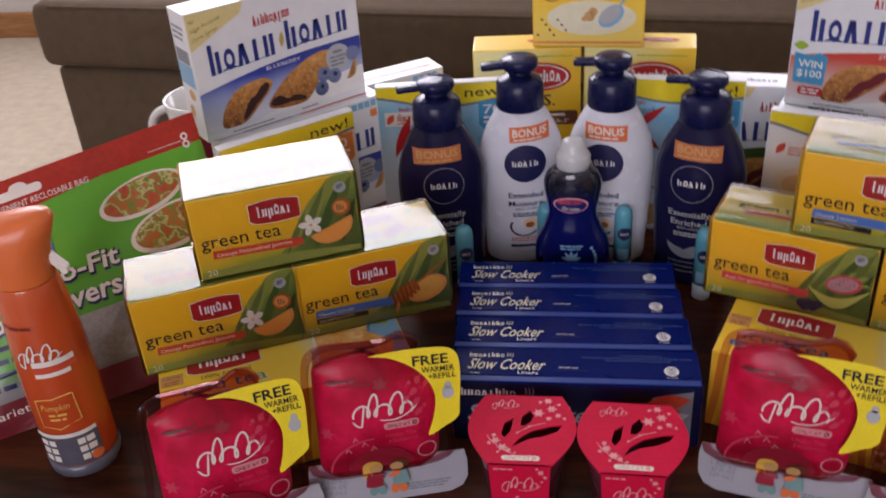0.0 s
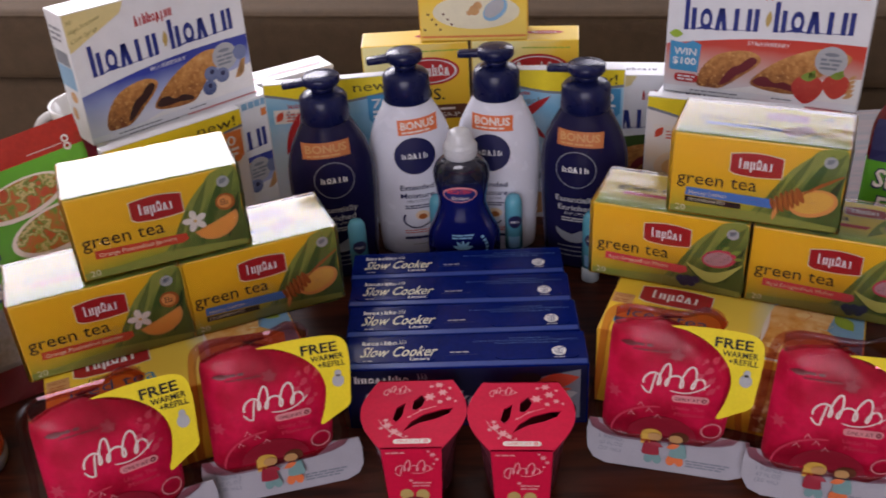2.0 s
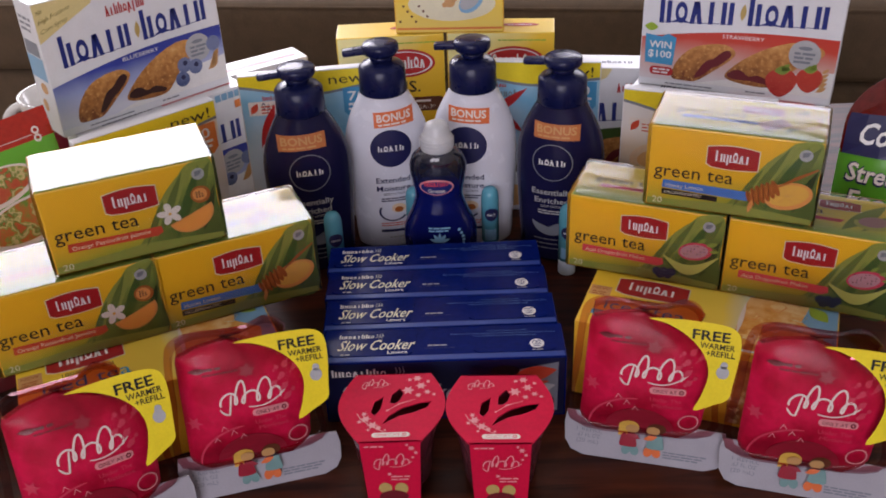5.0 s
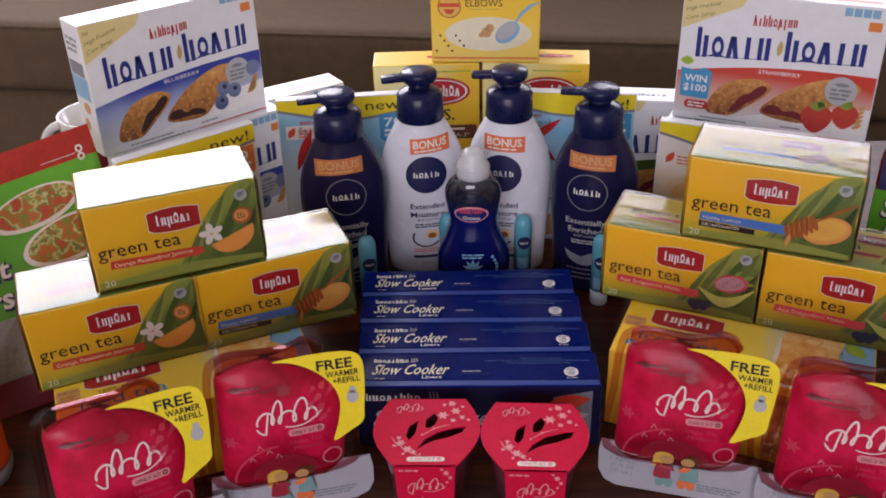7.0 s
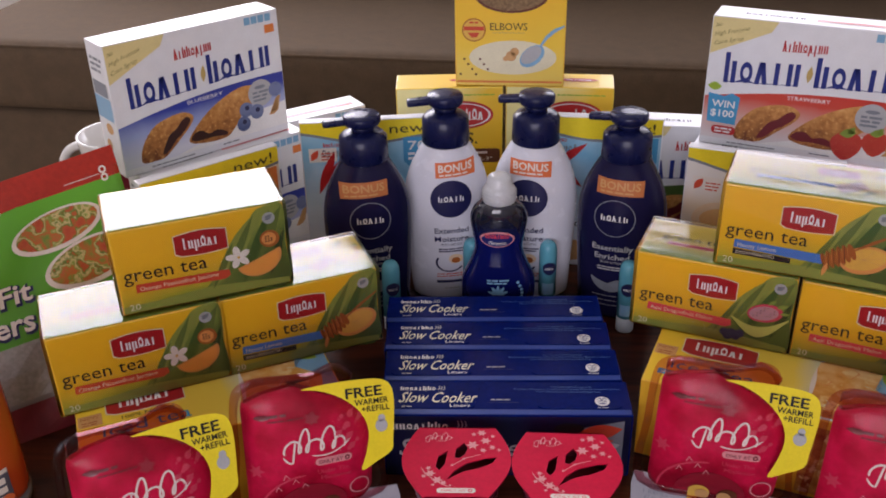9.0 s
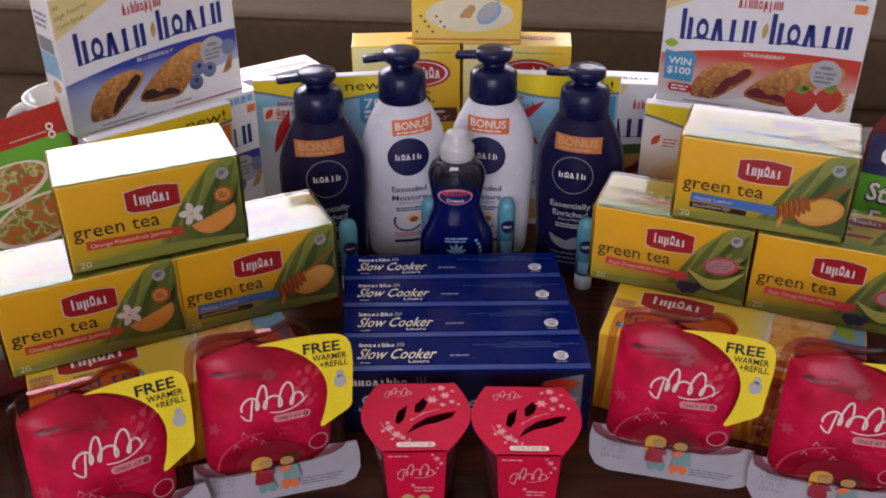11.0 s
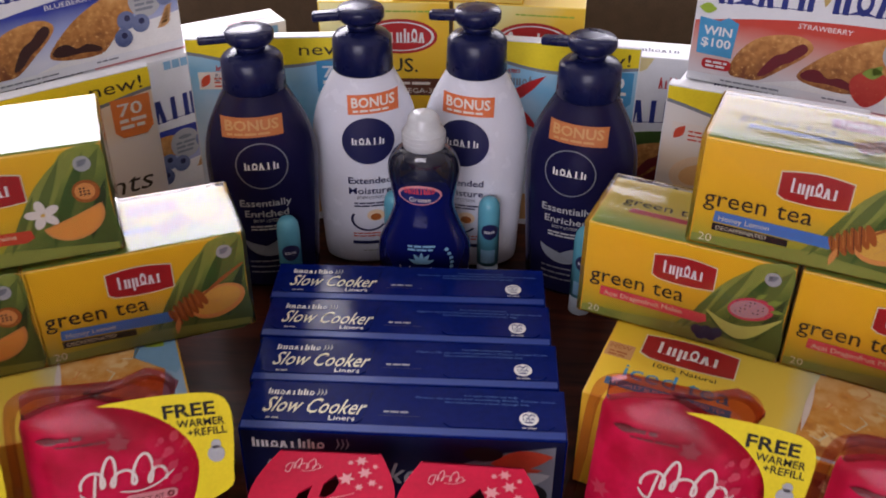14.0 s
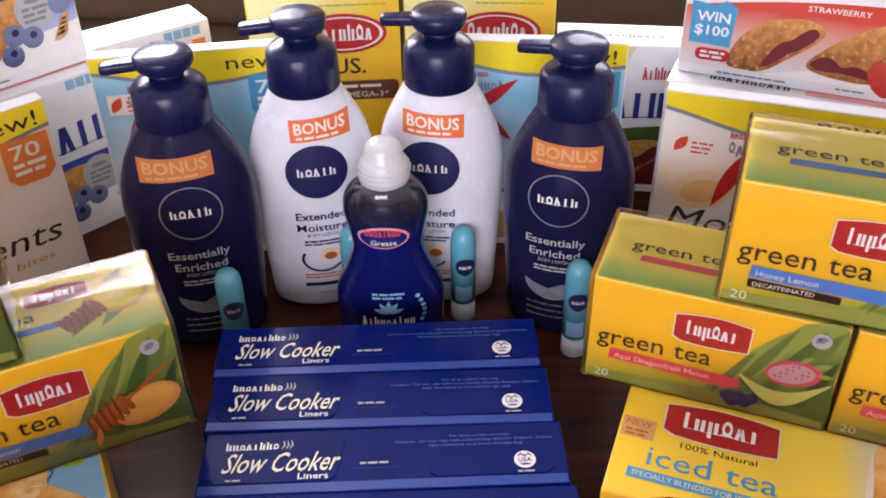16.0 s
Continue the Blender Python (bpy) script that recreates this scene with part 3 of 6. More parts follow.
# ---- cartons ----
def carton(name, m, w, d, h, board, label, category, group):
    c = thing(name, m, label, category, group)
    part("carton", block(-w / 2, 0, 0, w / 2, d, h, 0.0012), board, c)
    return c, *faces_of(w, d, h)


# slow cooker liner boxes, one behind another
SW, SD, SH = 0.202, 0.0452, 0.0635


def liner_box(m):
    c, front, top, left, right = carton("liner_box", m, SW, SD, SH, "carton_blue", "dark blue cardboard box of slow cooker liners on the table", "box", "slow cooker liner boxes in a row")
    # lighter strip at the lid's front edge: gloss painted in as colour
    edge = bmesh.new()
    bmesh.ops.create_cube(edge, size=1)
    bmesh.ops.transform(edge, matrix=Matrix.Translation((0, 0.0035, SH + 0.0003)) @ Matrix.Diagonal((SW - 0.003, 0.006, 0.0006, 1)), verts=edge.verts)
    part("edge_sheen", edge, "sheen_blue", c)
    for x0, x1 in ((0.006, 0.075), (0.126, 0.194)):
        flap = bmesh.new()
        tab = [(x0, 0.036), (x0, 0.011), (x0 + 0.004, 0.0075), (x1 - 0.004, 0.0075), (x1, 0.011), (x1 + (0.004 if x0 < 0.1 else -0.0), 0.036)]
        low = [flap.verts.new((x - SW / 2, y, SH)) for x, y in tab]
        hi = [flap.verts.new((x - SW / 2, y, SH + 0.0009)) for x, y in tab]
        flap.faces.new(hi)
        for i in range(len(tab)):
            j = (i + 1) % len(tab)
            flap.faces.new((low[i], low[j], hi[j], hi[i]))
        bmesh.ops.recalc_face_normals(flap, faces=flap.faces[:])
        part("closing_flap", flap, "carton_blue", c)
    lift = lambda x, y, k: top(x, y, k) + Vector((0, 0, 0.001))
    put("lettering", words("Slow Cooker", 0.012, 0.0145, 0.0135, 0.063, 0.3, bold=0.006), lift, 1, "script_cream", c, "cream slanted lettering")
    put("lettering", words("Liners", 0.0545, 0.0088, 0.004, 0.0165, bold=0.008), lift, 1, "white", c)
    put("brand_mark", mark(0.013, 0.0305, 0.03, 0.0054, 8, low=(2,), tall=(0, 5, 6)), lift, 1, "white", c)
    put("steam_mark", joined(*[stroke([(0.044 + q * 0.0022, 0.0305), (0.0455 + q * 0.0022, 0.033), (0.0448 + q * 0.0022, 0.0365)], 0.001) for q in range(3)]), lift, 1, "grey", c)
    put("small_print", lines(0.0155, 0.0085, 0.008, 0.0012, 1, 0.002), lift, 1, "grey", c)
    put("small_print", lines(0.088, 0.0175, 0.0155, 0.0014, 1, 0.002), lift, 1, "grey", c)
    put("fold_line", lines(0.085, 0.0145, 0.026, 0.0004, 1, 0.002), lift, 1, "navy", c)
    put("caution_print", words("For slow cooker use only.", 0.138, 0.0347, 0.0019, 0.034), lift, 1, "caution_blue", c)
    put("caution_print", words("Caution: Do not use with countertop Electric Roaster Ovens.", 0.107, 0.0314, 0.0019, 0.089), lift, 1, "caution_blue", c)
    put("caution_print", words("Not intended as a food storage bag.", 0.126, 0.0281, 0.0019, 0.053), lift, 1, "caution_blue", c)
    seal = put("round_seal", disc(0.1785, 0.0165, 0.006), lift, 1, "white", c, "white round seal")
    put("seal_print", joined(words("USA", 0.1748, 0.0148, 0.0028, 0.0074, bold=0.02), stroke([(0.1745, 0.0185), (0.1765, 0.0205), (0.1785, 0.0186), (0.1805, 0.0205), (0.1825, 0.0185)], 0.0013), disc(0.1785, 0.0131, 0.003, 0.0007)), lift, 2, "panel_blue", seal)
    put("small_print", lines(0.174, 0.0078, 0.009, 0.0011, 1, 0.002), lift, 1, "grey", c)
    # front field and lettering darker than the lid's: shade put into the colours
    put("front_print", grid(0.0015, 0.0015, SW - 0.0015, SH - 0.0015), front, 0, "shaded_navy", c)
    put("brand_mark", mark(0.008, 0.049, 0.046, 0.0075, 8, tall=(0, 5, 6)), front, 1, "white", c)
    put("steam_mark", joined(*[stroke([(0.06 + q * 0.003, 0.049), (0.062 + q * 0.003, 0.053), (0.061 + q * 0.003, 0.058)], 0.0011) for q in range(3)]), front, 1, "grey", c)
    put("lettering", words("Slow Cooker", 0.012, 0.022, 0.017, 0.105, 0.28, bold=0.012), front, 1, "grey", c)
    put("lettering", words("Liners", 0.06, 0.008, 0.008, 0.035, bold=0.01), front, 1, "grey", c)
    pic = put("food_picture", poly((0.125, 0.03), (0.14, 0.042), (0.165, 0.052), (0.195, 0.058), (0.195, 0.006), (0.15, 0.006), (0.13, 0.016)), front, 1, "slate", c)
    put("pot", joined(disc(0.151, 0.05, 0.012, 0.006), disc(0.18, 0.016, 0.012, 0.01), disc(0.16, 0.02, 0.014, 0.012)), front, 2, "black", pic)
    put("meat", joined(leaf(0.155, 0.042, 0.194, 0.05, 0.2), leaf(0.16, 0.034, 0.188, 0.038, 0.12)), front, 2, "ribbon_red", pic)
    put("plate", leaf(0.166, 0.026, 0.193, 0.034, 0.2), front, 3, "grey", pic)
    put("side_print", lines(0.006, 0.045, 0.032, 0.003, 6, 0.007), left, 1, "pale_blue", c)
    return c


for x, y, a in ((-0.001, 0.75, -0.3), (-0.0035, 0.7955, 0.2), (-0.0065, 0.841, -0.4), (-0.0085, 0.8865, 0.3)):
    liner_box(pose(x, y, TZ, 0, 0, a))

# green tea
TW, TD, TH = 0.132, 0.0666, 0.0723


def logo_flag(x, y, w, h, mp, c, k=3, slope=0.0):
    wave = lambda q: h * 0.09 * math.sin(math.pi * q)
    e = h * 0.045
    out = lambda g: poly(*[(x - g + (w + 2 * g) * i / 10, y - g - wave(i / 10) + h * 0.12 * (i / 10 < 0.02) + slope * w * i / 10) for i in range(11)], *[(x + w + g - (w + 2 * g) * i / 10, y + h + g + wave(1 - i / 10) * 1.6 + slope * w * (1 - i / 10)) for i in range(11)])
    f = put("logo_flag", out(e), mp, k, "cream", c, "red flag-shaped logo with a pale rim")
    put("flag_field", out(0), mp, k + 1, "flag_red", f)
    put("brand_mark", mark(x + w * 0.14, y + h * 0.3, w * 0.72, h * 0.56, 6, slope, low=(2,), tall=(0, 3)), mp, k + 2, "white", f)
    return f


def tea_box(m, kind, label):
    c, front, top, left, right = carton("tea_box", m, TW, TD, TH, "carton_yellow", label, "tea box", "boxes of green tea in two stacks")
    put("front_print", grid(0.0012, 0.0012, TW - 0.0012, TH - 0.0012), front, 0, "tea_front", c)
    put("top_print", grid(0.0012, 0.0012, TW - 0.0012, TD - 0.0012), top, 0, "tea_top", c)
    put("side_print", grid(0.0012, 0.0012, TD - 0.0012, TH - 0.0012), left, 0, "tea_front", c)
    put("side_print", grid(0.0012, 0.0012, TD - 0.0012, TH - 0.0012), right, 0, "tea_leaf", c)
    put("leaf_print", soft_poly((0.062, 0.001), (0.1, 0.001), (0.131, 0.001), (0.131, 0.036), (0.131, 0.0713), (0.113, 0.0713), (0.105, 0.064), (0.096, 0.05), (0.084, 0.034), (0.07, 0.016)), front, 1, "tea_leaf", c)
    for a, b, d, e, fat, k, tone in ((0.074, 0.012, 0.112, 0.07, 0.1, 2, "tea_streak"), (0.08, 0.012, 0.108, 0.067, 0.05, 3, "tea_shade"), (0.098, 0.016, 0.13, 0.07, 0.1, 2, "tea_shade"), (0.094, 0.008, 0.121, 0.069, 0.06, 3, "leaf"),
                                     (0.116, 0.01, 0.1305, 0.05, 0.08, 3, "leaf_deep"), (0.07, 0.008, 0.09, 0.046, 0.06, 3, "tea_shade"), (0.104, 0.05, 0.116, 0.071, 0.1, 3, "tea_streak")):
        put("tea_leaf", leaf(a, b, d, e, fat), front, k, tone, c)
    put("low_band", poly((0.001, 0.001), (0.131, 0.001), (0.131, 0.006), (0.07, 0.011), (0.03, 0.008), (0.001, 0.007)), front, 2, "tea_streak", c)
    logo_flag(0.046, 0.043, 0.0395, 0.0165, front, c, 4)
    put("lettering", words("green tea", 0.005, 0.0285, 0.0115, 0.063, bold=0.001), front, 5, "ink", c, "dark lettering")
    ribbon = {"orange": "ribbon_red", "melon": "ribbon_pink", "honey": "ribbon_blue"}[kind]
    rib = put("ribbon", poly((0.0125, 0.018), (0.08, 0.0155), (0.085, 0.018), (0.084, 0.0235), (0.013, 0.0253)), front, 4, ribbon, c)
    put("lettering", words({"orange": "Orange Passionfruit Jasmine", "melon": "A\u00e7ai Dragonfruit Melon", "honey": "Honey Lemon"}[kind], 0.0155, 0.0192, 0.0036, {"orange": 0.06, "melon": 0.053, "honey": 0.03}[kind]), front, 5, "cream", rib)
    if kind == "honey":
        tab = put("dark_ribbon", poly((0.0125, 0.0118), (0.0575, 0.0108), (0.0575, 0.0155), (0.0125, 0.017)), front, 4, "black", c)
        put("lettering", words("DECAFFEINATED", 0.015, 0.0128, 0.0027, 0.03), front, 5, "cream", tab)
    put("lettering", words("20", 0.0055, 0.0032, 0.0055, 0.008), front, 4, "cream", c)
    put("lettering", words("TEA BAGS", 0.0145, 0.0034, 0.0028, 0.013), front, 4, "leaf_light", c)
    put("round_seal", disc(0.1195, 0.0615, 0.005), front, 4, "grey", c)
    put("seal_mark", joined(leaf(0.1165, 0.06, 0.1225, 0.0645, 0.25), disc(0.118, 0.0628, 0.0012)), front, 5, "slate", c)
    if kind == "orange":
        put("passion_fruit", disc(0.1185, 0.0435, 0.0078, 0.0075), front, 4, "honey", c)
        put("fruit_flesh", disc(0.118, 0.0437, 0.0058, 0.0055), front, 5, "rim_orange", c)
        put("fruit_pulp", joined(*[disc(0.1155 + 0.0022 * (i % 3), 0.0418 + 0.002 * (i // 3), 0.0007) for i in range(8)]), front, 6, "filling", c)
        rind = put("orange_slice", disc(0.1085, 0.0282, 0.0185, 0.0155, 20, a0=178, a1=362), front, 5, "rim_orange", c, "orange half slice")
        put("orange_flesh", disc(0.1085, 0.0275, 0.0165, 0.0132, 20, a0=180, a1=360), front, 6, "flesh_orange", rind)
        put("segment_lines", joined(*[stroke([(0.1085, 0.0272), (0.1085 + 0.0158 * math.cos(radians(q)), 0.0272 + 0.0128 * math.sin(radians(q)))], 0.0006) for q in (225, 252, 280, 310, 340)]), front, 7, "lemon", rind)
        put("flower", joined(*[disc(0.0925 + 0.0056 * math.cos(q), 0.0325 + 0.0054 * math.sin(q), 0.0045, 0.0028, math.degrees(q)) for q in [0.5 + 1.2566 * i for i in range(5)]]), front, 8, "petal", c)
        put("flower_eye", disc(0.0925, 0.0325, 0.0012), front, 9, "lemon", c)
    elif kind == "melon":
        put("melon_slice", poly(*[(0.084 + 0.046 * i / 10, 0.026 - 0.0185 * math.sin(math.pi * i / 10) + 0.006 * i / 10) for i in range(11)], *[(0.13 - 0.046 * i / 10, 0.034 - 0.0095 * math.sin(math.pi * i / 10) - 0.006 * i / 10) for i in range(11)]), front, 4, "melon", c)
        put("melon_rind", stroke([(0.084 + 0.046 * i / 10, 0.026 - 0.0185 * math.sin(math.pi * i / 10) + 0.006 * i / 10) for i in range(11)], 0.0014), front, 5, "leaf", c)
        put("dragon_fruit", disc(0.1105, 0.036, 0.0145, 0.0088, 14), front, 5, "rose", c)
        put("fruit_flesh", disc(0.1095, 0.0358, 0.012, 0.0068, 14), front, 6, "dragon_flesh", c)
        put("seeds", joined(*[disc(0.1015 + 0.0027 * (i % 7), 0.0325 + 0.0026 * ((i * 5) % 4) + 0.0003 * (i % 7), 0.00055) for i in range(14)]), front, 7, "ink", c)
        put("fruit_scale", joined(leaf(0.119, 0.043, 0.128, 0.047, 0.2), leaf(0.122, 0.038, 0.13, 0.039, 0.2), leaf(0.112, 0.0445, 0.118, 0.05, 0.2)), front, 6, "leaf_light", c)
        for i, (bx, by) in enumerate(((0.08, 0.0105), (0.086, 0.0115), (0.083, 0.0075), (0.0895, 0.0085), (0.0925, 0.012))):
            put("dark_berry", disc(bx, by, 0.0039), front, 6 + i, "berry", c)
    else:
        rind = put("lemon_slice", disc(0.1115, 0.0245, 0.0185, 0.012, 18), front, 4, "rim_orange", c, "lemon slice")
        put("lemon_flesh", disc(0.111, 0.0252, 0.016, 0.0094, 18), front, 5, "lemon", rind)
        put("segment_lines", joined(*[stroke([(0.111, 0.0252), (0.111 + 0.0145 * math.cos(radians(q)), 0.0262 + 0.0088 * math.sin(radians(q)))], 0.0006) for q in range(20, 360, 45)]), front, 6, "tan_print", rind)
        dip = put("honey_dipper", joined(*[disc(0.083 + 0.0036 * i, 0.0185 + 0.0024 * i, 0.0024, 0.0088 - 0.0006 * abs(i - 2.5), 28) for i in range(6)]), front, 7, "honey", c)
        put("dipper_grooves", joined(*[stroke([(0.0831 + 0.0036 * i, 0.0115 + 0.0024 * i), (0.0801 + 0.0036 * i, 0.027 + 0.0022 * i)], 0.0009) for i in range(5)]), front, 8, "filling", dip)
        put("dipper_shine", joined(*[stroke([(0.0846 + 0.0036 * i, 0.0165 + 0.0024 * i), (0.0826 + 0.0036 * i, 0.0255 + 0.0022 * i)], 0.0006) for i in range(5)]), front, 9, "rim_orange", dip)
        put("dipper_handle", stroke([(0.1015, 0.031), (0.116, 0.0415), (0.1305, 0.051)], 0.0028), front, 6, "honey", dip)
        put("honey_drop", leaf(0.0825, 0.005, 0.085, 0.018, 0.14), front, 8, "rim_orange", dip)
    # the same print, smaller, on the lid
    logo_flag(0.066, 0.043, 0.032, 0.0125, top, c, 2)
    put("lettering", words("green tea", 0.014, 0.0315, 0.0092, 0.056), top, 3, "ink", c)
    put("ribbon", poly((0.02, 0.0215), (0.084, 0.0215), (0.087, 0.0265), (0.021, 0.0275)), top, 2, ribbon, c)
    put("leaf_print", joined(leaf(0.085, 0.01, 0.118, 0.06, 0.12), leaf(0.1, 0.012, 0.13, 0.05, 0.1)), top, 1, "leaf_light", c)
    if kind == "honey":
        slice_ = put("lemon_slice", disc(0.112, 0.036, 0.0165, 0.015, 15), top, 3, "lemon", c)
        put("lemon_flesh", disc(0.112, 0.036, 0.0135, 0.012, 15), top, 4, "flag", slice_)
        dip = put("honey_dipper", joined(*[disc(0.084 + 0.0034 * i, 0.0195 + 0.002 * i, 0.0023, 0.0078, 28) for i in range(6)]), top, 5, "honey", c)
        put("dipper_grooves", joined(*[stroke([(0.0845 + 0.0034 * i, 0.0135 + 0.002 * i), (0.082 + 0.0034 * i, 0.027 + 0.002 * i)], 0.0008) for i in range(5)]), top, 6, "filling", dip)
    else:
        put("fruit_print", disc(0.11, 0.028, 0.0165, 0.012, 15, a0=150, a1=390), top, 2, "rim_orange" if kind == "orange" else "melon", c)
        put("fruit_flesh", disc(0.109, 0.029, 0.012, 0.0085, 15), top, 3, "flesh_orange" if kind == "orange" else "dragon_flesh", c)
    wrapper = block(-TW / 2 - 0.0022, -0.0028, 0.0005, TW / 2 + 0.0022, TD + 0.0022, TH + 0.0024, 0.0016, 1)
    part("shrink_wrap", wrapper, "wrap", c, "clear shiny shrink wrap")
    return c


ORANGE_TEA, MELON_TEA, HONEY_TEA = ("shrink-wrapped yellow box of orange passionfruit green tea", "shrink-wrapped yellow box of dragonfruit melon green tea", "shrink-wrapped yellow box of honey lemon green tea")
IH = 0.0775
STEP = TH + 0.0032
orange_box = tea_box(pose(-0.2909, 0.7575, TZ + IH, 0, 0, 24.3), "orange", ORANGE_TEA)
copy_thing(orange_box, pose(-0.2375, 0.7846, TZ + IH + STEP, 0, 0, 22.6))
honey_box = tea_box(pose(-0.1701, 0.8108, TZ + IH, 0, 0, 23.5), "honey", HONEY_TEA)
copy_thing(honey_box, pose(0.2351, 0.8149, TZ + IH + STEP, 0, 0, -21.5))
melon_box = tea_box(pose(0.175, 0.8393, TZ + IH, 0, 0, -22.4), "melon", MELON_TEA)
copy_thing(melon_box, pose(0.2995, 0.7875, TZ + IH, 0, 0, -23.2))

# iced tea, lying flat under the green tea
IW, ID = 0.205, 0.135


def iced_box(m, label):
    c, front, top, left, right = carton("iced_tea_box", m, IW, ID, IH, "carton_yellow", label, "tea box", "boxes of iced tea under the green tea")
    put("top_print", grid(0.0012, 0.0012, IW - 0.0012, ID - 0.0012), top, 0, "iced_top", c)
    put("front_print", grid(0.0012, 0.0012, IW - 0.0012, IH - 0.0012), front, 0, "carton_yellow", c)
    logo_flag(0.0235, 0.0505, 0.06, 0.0215, top, c, 2)
    put("lettering", words("100% Natural", 0.034, 0.0415, 0.0042, 0.04), top, 2, "ink", c)
    put("lettering", words("iced tea", 0.0185, 0.0245, 0.0135, 0.067, bold=0.002), top, 2, "sky_blue", c, "blue lettering")
    rib = put("ribbon", grid(0.01, 0.0135, 0.088, 0.0205), top, 2, "sky_blue", c)
    put("lettering", words("SPECIALLY BLENDED FOR ICED TEA", 0.0125, 0.0153, 0.0036, 0.072), top, 3, "cream", rib)
    tag = put("tag", grid(0.0015, 0.0415, 0.0195, 0.0565), top, 1, "tan_print", c)
    put("lettering", words("NEW", 0.0035, 0.0505, 0.0042, 0.014), top, 2, "honey", tag)
    put("small_print", lines(0.004, 0.046, 0.012, 0.0015, 2, 0.003), top, 2, "honey", tag)
    drink = put("drink_picture", poly((0.125, 0.004), (0.187, 0.003), (0.193, 0.03), (0.197, 0.06), (0.195, 0.082), (0.176, 0.09), (0.15, 0.088), (0.134, 0.083), (0.128, 0.05)), top, 1, "glass_tea", c)
    put("glass_rim", stroke([(0.133, 0.079), (0.15, 0.086), (0.175, 0.088), (0.192, 0.082)], 0.0022), top, 3, "pale_blue", drink)
    put("straw_tip", stroke([(0.112, 0.082), (0.122, 0.087), (0.132, 0.082)], 0.004), top, 3, "grey", drink)
    for i in range(6):
        ix, iy, g = 0.138 + 0.009 * ((i * 4) % 6), 0.022 + 0.0095 * i, 0.005 + 0.0012 * (i % 3)
        put("ice_edge", stroke([(ix - g, iy - g * 0.5), (ix + g * 0.2, iy - g), (ix + g, iy + g * 0.3), (ix + g * 0.4, iy + g)], 0.0012), top, 3, "rim_orange" if i % 2 else "cream", drink)
    put("glass_shine", leaf(0.128, 0.02, 0.131, 0.07, 0.04), top, 3, "petal", drink)
    mint = put("blue_corner", poly((0.176, 0.055), (0.2, 0.03), (0.2035, 0.035), (0.2035, 0.09), (0.184, 0.09)), top, 3, "pale_blue", c)
    put("lime_leaf", leaf(0.181, 0.078, 0.196, 0.06, 0.3), top, 4, "lime", mint)
    logo_flag(0.02, 0.05, 0.05, 0.016, front, c, 2)
    put("lettering", words("iced tea", 0.02, 0.026, 0.012, 0.066, bold=0.008), front, 2, "sky_blue", c)
    put("drink_picture", grid(0.13, 0.004, 0.195, 0.07), front, 1, "glass_tea", c)
    return c


iced_box(pose(-0.224, 0.716, TZ, 0, 0, 23.5), "yellow carton of iced tea lying flat under green tea boxes")
iced_box(pose(0.204, 0.7406, TZ, 0, 0, -22), "yellow carton of iced tea lying flat behind red blister packs")

# cereal bars
NW, ND, NH = 0.2, 0.0416, 0.1404


